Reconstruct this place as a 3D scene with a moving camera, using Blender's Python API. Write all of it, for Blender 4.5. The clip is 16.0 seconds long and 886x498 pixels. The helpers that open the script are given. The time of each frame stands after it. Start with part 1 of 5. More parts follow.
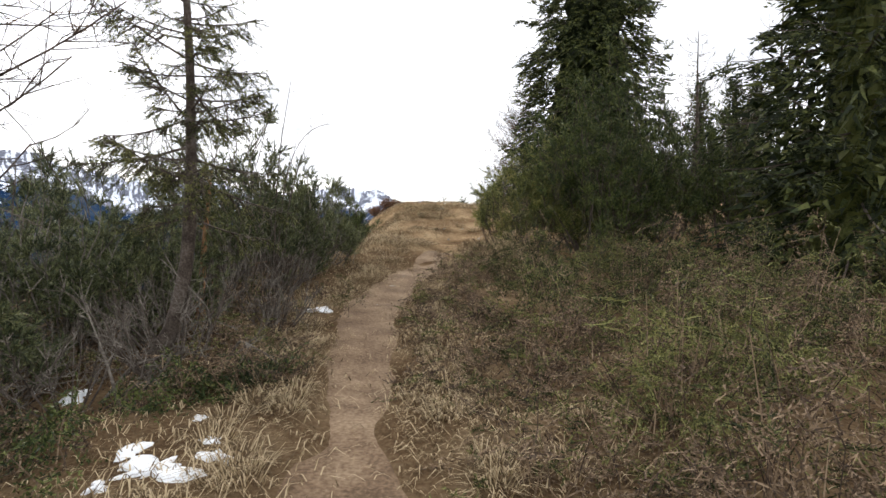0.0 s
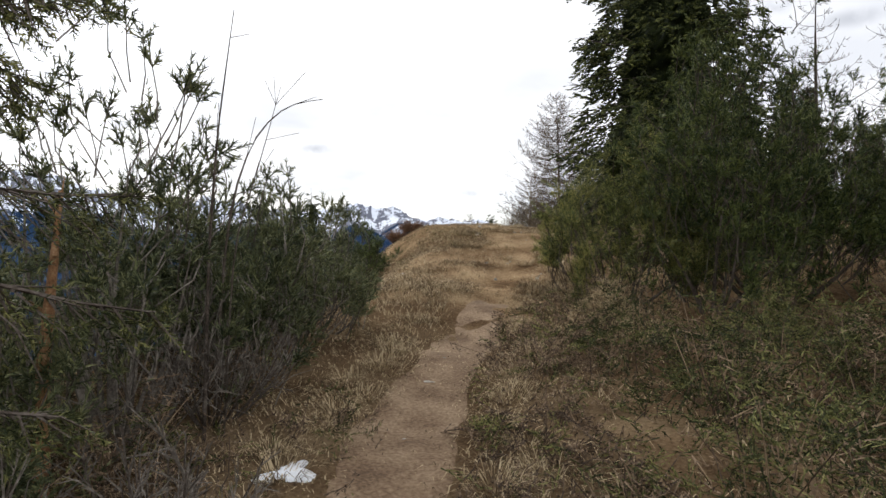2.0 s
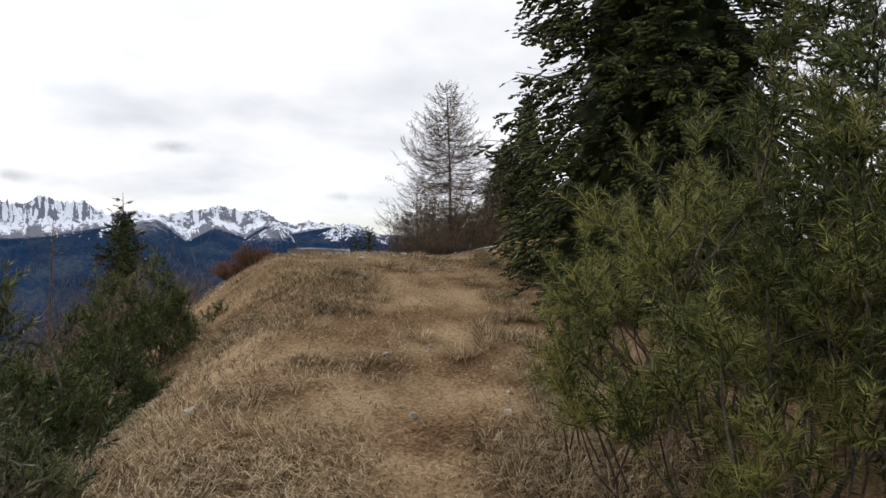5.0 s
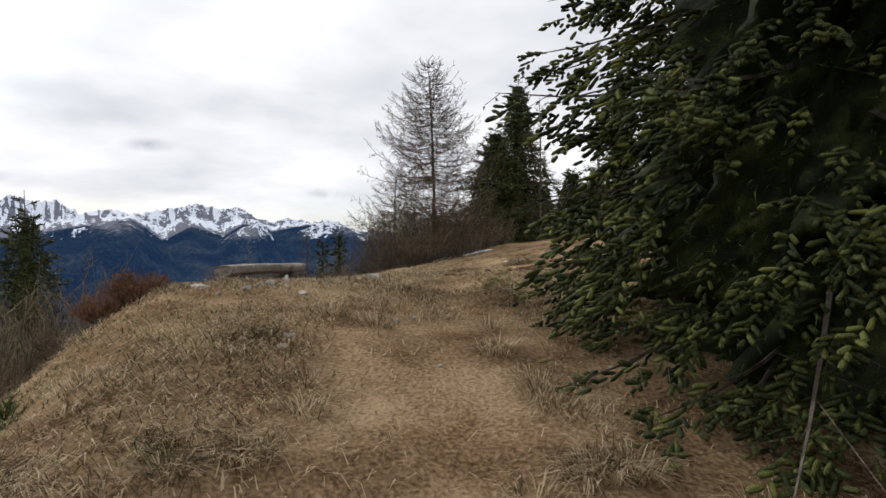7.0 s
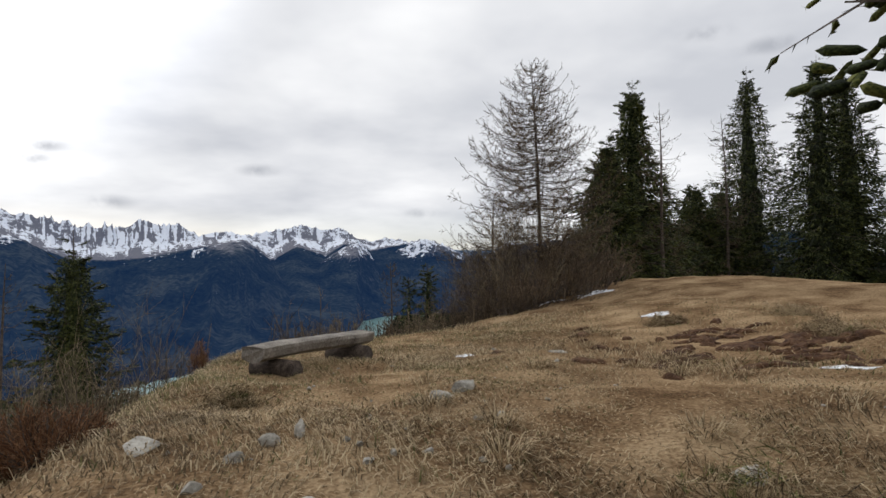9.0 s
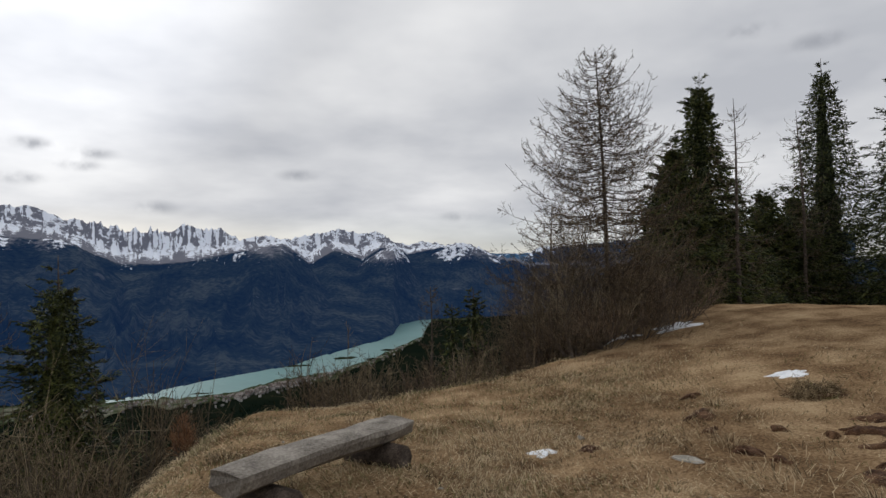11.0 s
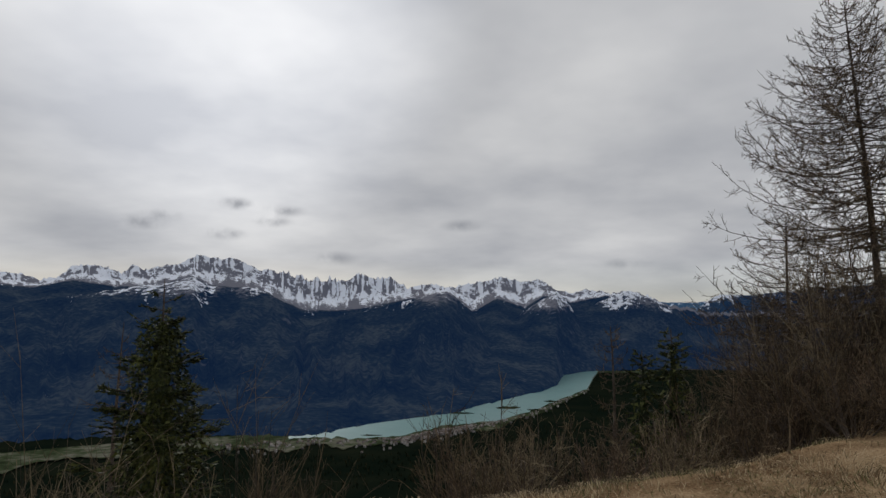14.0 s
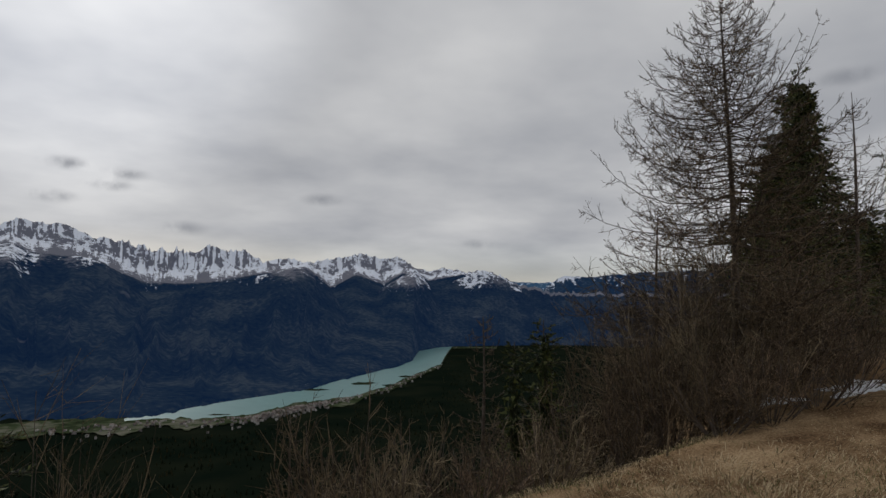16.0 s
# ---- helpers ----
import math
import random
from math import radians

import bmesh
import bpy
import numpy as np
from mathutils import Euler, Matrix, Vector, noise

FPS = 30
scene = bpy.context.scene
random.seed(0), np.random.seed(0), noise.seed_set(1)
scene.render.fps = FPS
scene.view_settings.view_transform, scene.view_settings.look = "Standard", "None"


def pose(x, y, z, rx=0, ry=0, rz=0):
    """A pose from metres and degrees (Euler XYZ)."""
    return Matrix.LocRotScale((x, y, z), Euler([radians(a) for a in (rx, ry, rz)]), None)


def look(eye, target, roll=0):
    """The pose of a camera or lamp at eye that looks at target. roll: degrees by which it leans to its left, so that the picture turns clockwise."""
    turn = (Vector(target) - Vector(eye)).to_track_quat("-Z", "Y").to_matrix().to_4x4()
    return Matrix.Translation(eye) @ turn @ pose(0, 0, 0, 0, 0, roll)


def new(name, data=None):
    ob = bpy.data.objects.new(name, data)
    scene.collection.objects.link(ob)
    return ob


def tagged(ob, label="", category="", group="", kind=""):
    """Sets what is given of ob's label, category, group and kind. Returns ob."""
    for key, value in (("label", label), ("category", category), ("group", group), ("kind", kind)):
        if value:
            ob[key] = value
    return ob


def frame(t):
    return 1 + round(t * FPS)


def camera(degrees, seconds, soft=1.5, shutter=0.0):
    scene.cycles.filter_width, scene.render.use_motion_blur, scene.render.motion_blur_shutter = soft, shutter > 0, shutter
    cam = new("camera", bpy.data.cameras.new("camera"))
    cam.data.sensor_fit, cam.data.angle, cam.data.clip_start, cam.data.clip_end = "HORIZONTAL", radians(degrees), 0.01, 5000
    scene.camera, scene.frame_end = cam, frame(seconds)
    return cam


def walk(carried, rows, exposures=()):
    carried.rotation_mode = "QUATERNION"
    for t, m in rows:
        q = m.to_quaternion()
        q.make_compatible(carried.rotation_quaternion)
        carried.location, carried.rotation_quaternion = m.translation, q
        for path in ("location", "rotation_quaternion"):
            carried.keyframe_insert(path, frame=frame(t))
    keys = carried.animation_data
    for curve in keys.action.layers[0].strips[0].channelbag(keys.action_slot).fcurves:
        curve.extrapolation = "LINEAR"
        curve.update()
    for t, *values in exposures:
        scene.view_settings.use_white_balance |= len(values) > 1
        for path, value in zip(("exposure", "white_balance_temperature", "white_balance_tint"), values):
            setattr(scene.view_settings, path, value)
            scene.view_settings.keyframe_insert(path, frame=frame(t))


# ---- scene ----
cam = camera(72.0, 16.0)
PATH = [
    (0, (3.151, -4.81, 1.777), (3.359, -2.821, 1.737), 1.1),
    (0.5, (3.185, -3.965, 1.921), (3.344, -1.972, 1.896), 1.4),
    (1, (3.211, -3.14, 2.044), (3.342, -1.145, 2.001), 1.8),
    (1.5, (3.095, -2.339, 2.096), (3.276, -0.347, 2.083), 1.7),
    (2, (3.082, -1.413, 2.113), (3.233, 0.581, 2.126), 0.4),
    (2.5, (3.007, -0.404, 2.205), (3.23, 1.584, 2.214), 0.3),
    (3, (2.972, 0.48, 2.309), (3.32, 2.45, 2.319), -0.5),
    (5.5, (3.827, 4.646, 2.821), (4.404, 6.56, 2.856), -0.0),
    (6, (4.035, 5.55, 2.875), (4.609, 7.466, 2.919), -0.9),
    (6.5, (4.336, 6.369, 2.986), (4.912, 8.284, 3.023), -1.9),
    (7, (4.503, 7.106, 3.096), (5.129, 9.005, 3.111), -0.6),
    (7.5, (4.763, 7.896, 3.191), (5.284, 9.826, 3.247), -1.1),
    (8, (4.97, 8.775, 3.307), (5.472, 10.709, 3.385), 0.5),
    (8.5, (5.103, 9.599, 3.473), (5.51, 11.556, 3.547), -1.0),
    (9, (5.189, 10.181, 3.702), (5.512, 12.153, 3.78), -0.8),
    (11.5, (5.292, 13.195, 4.275), (5.439, 15.187, 4.371), -0.8),
    (12, (5.283, 13.752, 4.194), (5.309, 15.748, 4.318), -0.3),
    (12.5, (5.324, 14.372, 4.132), (5.197, 16.358, 4.328), 0.5),
    (13, (5.329, 15.031, 4.094), (5.23, 17.018, 4.297), 0.9),
    (13.5, (5.297, 15.403, 4.084), (5.16, 17.387, 4.299), 0.9),
    (14, (5.259, 15.67, 4.014), (4.94, 17.629, 4.265), 0.1),
    (14.5, (5.16, 16.121, 3.975), (4.853, 18.085, 4.197), 0.3),
    (15, (4.987, 16.363, 4.152), (4.842, 18.346, 4.365), 0.5),
    (15.5, (4.998, 16.638, 4.184), (5.121, 18.624, 4.39), 0.5),
    (16, (5.032, 16.672, 4.225), (5.167, 18.66, 4.404), 0.8),
]
walk(
    cam,
    [(t, look(eye, target, roll)) for t, eye, target, roll in PATH],
    [(0, 1.1), (1.0, 0.95), (2.5, 0.7), (3.2, 0.66), (5.5, 0.48), (7.0, 0.42), (9.0, 0.22), (11.5, -0.18), (12.5, -0.33), (13.9, -0.46), (14.6, -0.64), (16.0, -0.57)],
)

# ---- world and light ----
SUN_AZ, SUN_EL = -30.0, 27.0  # degrees clockwise from +y, above the horizon
SUN_DIR = Vector((math.sin(radians(SUN_AZ)) * math.cos(radians(SUN_EL)), math.cos(radians(SUN_AZ)) * math.cos(radians(SUN_EL)), math.sin(radians(SUN_EL))))


def link(tree, a, b):
    tree.links.new(a, b)


def build_world():
    w = bpy.data.worlds.new("overcast_sky")
    scene.world = w
    w.use_nodes = True
    nt = w.node_tree
    nt.nodes.clear()
    n = nt.nodes.new
    out, bg = n("ShaderNodeOutputWorld"), n("ShaderNodeBackground")
    sky = n("ShaderNodeTexSky")
    sky.sky_type, sky.sun_disc = "NISHITA", False
    sky.sun_elevation, sky.sun_rotation = radians(SUN_EL), radians(SUN_AZ)
    co = n("ShaderNodeTexCoord")
    # cloud deck: direction projected on a flat layer
    sep = n("ShaderNodeSeparateXYZ")
    link(nt, co.outputs["Generated"], sep.inputs[0])
    zc = n("ShaderNodeMath"); zc.operation = "MAXIMUM"; zc.inputs[1].default_value = 0.0
    link(nt, sep.outputs["Z"], zc.inputs[0])
    za = n("ShaderNodeMath"); za.operation = "ADD"; za.inputs[1].default_value = 0.18
    link(nt, zc.outputs[0], za.inputs[0])
    dx, dy = n("ShaderNodeMath"), n("ShaderNodeMath")
    dx.operation = dy.operation = "DIVIDE"
    link(nt, sep.outputs["X"], dx.inputs[0]); link(nt, za.outputs[0], dx.inputs[1])
    link(nt, sep.outputs["Y"], dy.inputs[0]); link(nt, za.outputs[0], dy.inputs[1])
    comb = n("ShaderNodeCombineXYZ")
    link(nt, dx.outputs[0], comb.inputs[0]); link(nt, dy.outputs[0], comb.inputs[1])
    big = n("ShaderNodeTexNoise"); big.inputs["Scale"].default_value = 0.9; big.inputs["Detail"].default_value = 5; big.inputs["Roughness"].default_value = 0.5
    link(nt, comb.outputs[0], big.inputs["Vector"])
    ramp = n("ShaderNodeValToRGB")
    ramp.color_ramp.elements[0].position, ramp.color_ramp.elements[0].color = 0.36, (0.61, 0.63, 0.68, 1)
    ramp.color_ramp.elements[1].position, ramp.color_ramp.elements[1].color = 0.65, (1.0, 1.005, 1.02, 1)
    link(nt, big.outputs["Fac"], ramp.inputs["Fac"])
    # brighter veil round the hidden sun
    dot = n("ShaderNodeVectorMath"); dot.operation = "DOT_PRODUCT"; dot.inputs[1].default_value = SUN_DIR
    link(nt, co.outputs["Generated"], dot.inputs[0])
    glow = n("ShaderNodeMapRange"); glow.interpolation_type = "SMOOTHSTEP"
    glow.inputs["From Min"].default_value, glow.inputs["From Max"].default_value = 0.92, 1.0
    glow.inputs["To Min"].default_value, glow.inputs["To Max"].default_value = 1.0, 1.7
    link(nt, dot.outputs["Value"], glow.inputs["Value"])
    lit = n("ShaderNodeVectorMath"); lit.operation = "SCALE"
    link(nt, ramp.outputs["Color"], lit.inputs[0]); link(nt, glow.outputs[0], lit.inputs["Scale"])
    # small dark scud clouds low over the range
    scud = n("ShaderNodeTexNoise"); scud.inputs["Scale"].default_value = 26.0; scud.inputs["Detail"].default_value = 4
    link(nt, co.outputs["Generated"], scud.inputs["Vector"])
    total = None
    for caz, cel, size in ((-28.2, 10.8, 0.045), (-34.4, 9.4, 0.04), (-35.9, 8.7, 0.05), (-24.2, 10.4, 0.045), (-25.2, 9.4, 0.045), (-29.2, 8.1, 0.045), (-7.5, 9.4, 0.045), (7.4, 5.6, 0.04), (33.1, 19.7, 0.05), (-19.5, 6.2, 0.05), (38, 18, 0.06)):
        away = n("ShaderNodeVectorMath"); away.operation = "SUBTRACT"
        away.inputs[1].default_value = (math.sin(radians(caz)) * math.cos(radians(cel)), math.cos(radians(caz)) * math.cos(radians(cel)), math.sin(radians(cel)))
        flat = n("ShaderNodeVectorMath"); flat.operation = "MULTIPLY"; flat.inputs[1].default_value = (1, 1, 3.4)
        size_of = n("ShaderNodeVectorMath"); size_of.operation = "LENGTH"
        link(nt, co.outputs["Generated"], away.inputs[0]); link(nt, away.outputs[0], flat.inputs[0]); link(nt, flat.outputs[0], size_of.inputs[0])
        fade = n("ShaderNodeMapRange"); fade.interpolation_type = "SMOOTHSTEP"
        fade.inputs["From Min"].default_value, fade.inputs["From Max"].default_value = size, 0.0
        fade.inputs["To Min"].default_value, fade.inputs["To Max"].default_value = 0.0, 1.0
        link(nt, size_of.outputs["Value"], fade.inputs["Value"])
        if total is None:
            total = fade.outputs[0]
        else:
            ad = n("ShaderNodeMath"); ad.operation = "ADD"
            link(nt, total, ad.inputs[0]); link(nt, fade.outputs[0], ad.inputs[1])
            total = ad.outputs[0]
    rag = n("ShaderNodeMapRange"); rag.inputs["From Min"].default_value, rag.inputs["From Max"].default_value = 0.38, 0.62
    link(nt, scud.outputs["Fac"], rag.inputs["Value"])
    sr = n("ShaderNodeMath"); sr.operation = "MULTIPLY"; sr.use_clamp = True
    link(nt, total, sr.inputs[0]); link(nt, rag.outputs[0], sr.inputs[1])
    deep = n("ShaderNodeMath"); deep.operation = "MULTIPLY"; deep.inputs[1].default_value = 0.75
    link(nt, sr.outputs[0], deep.inputs[0])
    sr = deep
    dark = n("ShaderNodeMixRGB"); dark.inputs["Color2"].default_value = (0.40, 0.42, 0.47, 1)
    link(nt, sr.outputs[0], dark.inputs["Fac"]); link(nt, lit.outputs[0], dark.inputs["Color1"])
    # blue sky showing only in the thin gap at the horizon
    skys = n("ShaderNodeVectorMath"); skys.operation = "SCALE"; skys.inputs["Scale"].default_value = 0.1
    link(nt, sky.outputs["Color"], skys.inputs[0])
    gap = n("ShaderNodeMapRange"); gap.inputs["From Min"].default_value, gap.inputs["From Max"].default_value = 0.02, 0.11
    gap.inputs["To Min"].default_value, gap.inputs["To Max"].default_value = 0.45, 0.0
    link(nt, sep.outputs["Z"], gap.inputs["Value"])
    fin = n("ShaderNodeMixRGB")
    link(nt, gap.outputs[0], fin.inputs["Fac"]); link(nt, dark.outputs[0], fin.inputs["Color1"]); link(nt, skys.outputs[0], fin.inputs["Color2"])
    link(nt, fin.outputs[0], bg.inputs["Color"])
    bg.inputs["Strength"].default_value = 0.86
    link(nt, bg.outputs[0], out.inputs[0])


build_world()
sun = new("sun", bpy.data.lights.new("sun", "SUN"))
sun.data.energy, sun.data.angle, sun.data.color = 1.0, radians(14), (1.0, 0.96, 0.9)
sun.matrix_world = look(SUN_DIR * 100, (0, 0, 0))


# ---- materials ----
def material(name, cols, scale=8.0, fine=60.0, rough=0.85, bump=0.3, island=0.0, objvar=0.0, emit=None, spec=0.25, dist=0.01, translucent=0.0):
    """Two or three colours mixed by a coarse and a fine noise, with relief and, where asked, a tint for each island or object."""
    m = bpy.data.materials.new(name)
    m.use_nodes = True
    nt = m.node_tree
    n = nt.nodes.new
    b = nt.nodes["Principled BSDF"]
    co = n("ShaderNodeNewGeometry")
    a, f = n("ShaderNodeTexNoise"), n("ShaderNodeTexNoise")
    a.inputs["Scale"].default_value, a.inputs["Detail"].default_value = scale, 4
    f.inputs["Scale"].default_value, f.inputs["Detail"].default_value = fine, 3
    link(nt, co.outputs["Position"], a.inputs["Vector"]); link(nt, co.outputs["Position"], f.inputs["Vector"])
    mix = n("ShaderNodeMath"); mix.operation = "MULTIPLY_ADD"; mix.inputs[1].default_value = 0.55
    link(nt, a.outputs["Fac"], mix.inputs[0])
    half = n("ShaderNodeMath"); half.operation = "MULTIPLY"; half.inputs[1].default_value = 0.45
    link(nt, f.outputs["Fac"], half.inputs[0]); link(nt, half.outputs[0], mix.inputs[2])
    val = mix.outputs[0]
    if island:
        s = n("ShaderNodeMath"); s.operation = "MULTIPLY_ADD"; s.inputs[1].default_value = island; s.use_clamp = True
        off = n("ShaderNodeMath"); off.operation = "SUBTRACT"; off.inputs[1].default_value = island / 2
        link(nt, co.outputs["Random Per Island"], s.inputs[0]); link(nt, val, off.inputs[0]); link(nt, off.outputs[0], s.inputs[2])
        val = s.outputs[0]
    if objvar:
        oi = n("ShaderNodeObjectInfo")
        s = n("ShaderNodeMath"); s.operation = "MULTIPLY_ADD"; s.inputs[1].default_value = objvar
        off = n("ShaderNodeMath"); off.operation = "SUBTRACT"; off.inputs[1].default_value = objvar / 2
        link(nt, oi.outputs["Random"], s.inputs[0]); link(nt, val, off.inputs[0]); link(nt, off.outputs[0], s.inputs[2])
        val = s.outputs[0]
    r = n("ShaderNodeValToRGB")
    el = r.color_ramp.elements
    while len(el) < len(cols):
        el.new(0.5)
    for i, c in enumerate(cols):
        el[i].position = 0.36 + 0.28 * i / max(1, len(cols) - 1)
        el[i].color = (*c, 1)
    link(nt, val, r.inputs["Fac"])
    link(nt, r.outputs["Color"], b.inputs["Base Color"])
    b.inputs["Roughness"].default_value = rough
    b.inputs["Specular IOR Level"].default_value = spec
    if bump:
        bp = n("ShaderNodeBump"); bp.inputs["Strength"].default_value, bp.inputs["Distance"].default_value = bump, dist
        link(nt, f.outputs["Fac"], bp.inputs["Height"]); link(nt, bp.outputs[0], b.inputs["Normal"])
    if emit:
        b.inputs["Emission Color"].default_value = (*emit[:3], 1)
        b.inputs["Emission Strength"].default_value = emit[3]
    if translucent:
        b.inputs["Subsurface Weight"].default_value = 0.0
        tr, mx = n("ShaderNodeBsdfTranslucent"), n("ShaderNodeMixShader")
        mx.inputs[0].default_value = translucent
        link(nt, r.outputs["Color"], tr.inputs["Color"])
        o = nt.nodes["Material Output"]
        link(nt, b.outputs[0], mx.inputs[1]); link(nt, tr.outputs[0], mx.inputs[2]); link(nt, mx.outputs[0], o.inputs["Surface"])
    return m


M_GROUND = material("dry_alpine_turf", [(0.085, 0.05, 0.027), (0.24, 0.158, 0.089), (0.41, 0.298, 0.178)], 1.6, 38, 0.95, 0.8, dist=0.03, spec=0.0)


def wood_the_valley(m):
    """Far below the rim the turf gives way to dark woodland, and at low y to a darker brown."""
    nt = m.node_tree
    n = nt.nodes.new
    b = nt.nodes["Principled BSDF"]
    turf = b.inputs["Base Color"].links[0].from_socket
    geo, sep = n("ShaderNodeNewGeometry"), n("ShaderNodeSeparateXYZ")
    link(nt, geo.outputs["Position"], sep.inputs[0])
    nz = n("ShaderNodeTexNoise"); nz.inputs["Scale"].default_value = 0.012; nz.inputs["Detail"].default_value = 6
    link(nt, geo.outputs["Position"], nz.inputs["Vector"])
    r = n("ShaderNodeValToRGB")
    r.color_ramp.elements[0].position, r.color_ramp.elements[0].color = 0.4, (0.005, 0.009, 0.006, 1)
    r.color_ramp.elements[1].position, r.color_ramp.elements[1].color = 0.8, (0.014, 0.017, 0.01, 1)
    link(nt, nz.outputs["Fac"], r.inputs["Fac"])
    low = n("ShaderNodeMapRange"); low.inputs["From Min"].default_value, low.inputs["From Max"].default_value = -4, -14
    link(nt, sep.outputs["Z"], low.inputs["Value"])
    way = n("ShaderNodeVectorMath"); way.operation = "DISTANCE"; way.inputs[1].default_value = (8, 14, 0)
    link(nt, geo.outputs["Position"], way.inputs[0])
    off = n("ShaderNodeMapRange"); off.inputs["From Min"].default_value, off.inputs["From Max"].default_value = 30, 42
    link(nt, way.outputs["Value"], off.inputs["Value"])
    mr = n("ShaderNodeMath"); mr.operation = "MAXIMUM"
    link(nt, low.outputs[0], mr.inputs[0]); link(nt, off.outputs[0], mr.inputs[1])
    mx = n("ShaderNodeMixRGB")
    # a darker brown mixed over the turf where y falls below 7
    darker_y = n("ShaderNodeMapRange"); darker_y.inputs["From Min"].default_value, darker_y.inputs["From Max"].default_value = 7.0, 4.6
    darker_y.inputs["To Max"].default_value = 0.62
    link(nt, sep.outputs["Y"], darker_y.inputs["Value"])
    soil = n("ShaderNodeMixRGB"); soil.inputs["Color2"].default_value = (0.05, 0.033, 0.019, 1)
    link(nt, darker_y.outputs[0], soil.inputs["Fac"]); link(nt, turf, soil.inputs["Color1"])
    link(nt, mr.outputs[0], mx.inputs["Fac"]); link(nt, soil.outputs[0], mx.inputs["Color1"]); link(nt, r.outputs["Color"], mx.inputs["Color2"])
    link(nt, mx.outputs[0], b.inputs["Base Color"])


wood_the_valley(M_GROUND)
M_TRAIL = material("trodden_earth", [(0.10, 0.062, 0.036), (0.20, 0.132, 0.08), (0.31, 0.225, 0.145)], 3.0, 45, 0.95, 0.8, dist=0.02)
M_WATER = material("lake_water", [(0.09, 0.22, 0.215), (0.13, 0.28, 0.27)], 0.004, 0.05, 0.3, 0, spec=0.3)


# ---- numbers and meshes ----
def vnoise(x, y, seed=0):
    """Smooth value noise in -1..1 on arrays."""
    x, y = np.asarray(x, float), np.asarray(y, float)
    xi, yi = np.floor(x), np.floor(y)
    fx, fy = x - xi, y - yi
    fx, fy = fx * fx * (3 - 2 * fx), fy * fy * (3 - 2 * fy)

    def h(a, b):
        v = np.sin(a * 127.1 + b * 311.7 + seed * 74.7) * 43758.5453
        return (v - np.floor(v)) * 2 - 1

    return (h(xi, yi) * (1 - fx) + h(xi + 1, yi) * fx) * (1 - fy) + (h(xi, yi + 1) * (1 - fx) + h(xi + 1, yi + 1) * fx) * fy


def fbm(x, y, octaves=4, seed=0, gain=0.5):
    s, a = 0, 1
    for o in range(octaves):
        s = s + a * vnoise(x * 2.03**o + o * 17.3, y * 2.03**o - o * 9.1, seed + o)
        a *= gain
    return s


def step(a, b, v):
    t = np.clip((v - a) / (b - a), 0, 1)
    return t * t * (3 - 2 * t)


def mesh_from(name, verts, faces, mats, smooth=False, idx=None):
    """A mesh from an array of vertices and an array of triangles or quads."""
    verts, faces = np.asarray(verts, np.float32), np.asarray(faces, np.int32)
    me = bpy.data.meshes.new(name)
    k = faces.shape[1]
    me.vertices.add(len(verts)); me.vertices.foreach_set("co", verts.ravel())
    me.loops.add(faces.size); me.loops.foreach_set("vertex_index", faces.ravel())
    me.polygons.add(len(faces)); me.polygons.foreach_set("loop_start", np.arange(0, faces.size, k, dtype=np.int32))
    me.polygons.foreach_set("use_smooth", np.full(len(faces), smooth))
    for m in mats:
        me.materials.append(m)
    if idx is not None:
        me.polygons.foreach_set("material_index", np.asarray(idx, np.int32))
    me.update(calc_edges=True)
    return me


def grid_faces(nu, nv):
    i = np.arange((nu - 1) * (nv - 1))
    a = (i // (nv - 1)) * nv + i % (nv - 1)
    return np.stack([a, a + nv, a + nv + 1, a + 1], 1)


# ---- the ground ----
PROFILE_Y = [-60, -5, 0, 2.5, 5, 7, 9.2, 11, 13.5, 16, 19, 23, 40]
PROFILE_Z = [-1.5, 0.33, 0.8, 1.02, 1.38, 1.65, 2.08, 2.42, 2.82, 2.66, 2.5, 2.38, 2.3]


def profile(y):
    return sum(np.interp(y + o, PROFILE_Y, PROFILE_Z) for o in (-0.9, -0.45, 0, 0.45, 0.9)) / 5


def trail_x(y):
    ys = [-60, -5, 0, 2.4, 4.65, 7.1, 9.2, 12, 14.5, 18, 24]
    xs = [3.0, 3.1, 3.0, 3.1, 3.8, 4.5, 5.2, 6.5, 7.6, 9.0, 11.5]
    return sum(np.interp(y + o, ys, xs) for o in (-0.8, -0.4, 0, 0.4, 0.8)) / 5


def line_x(y):
    """The line from which the spur falls away to its left."""
    ys = [-60, -5, 0, 2.4, 4.65, 7.1, 10.2, 13, 16.7, 60]
    xs = [3.0, 3.1, 3.0, 3.1, 3.7, 4.3, 4.9, 4.9, 4.6, 4.6]
    return np.interp(y, ys, xs)


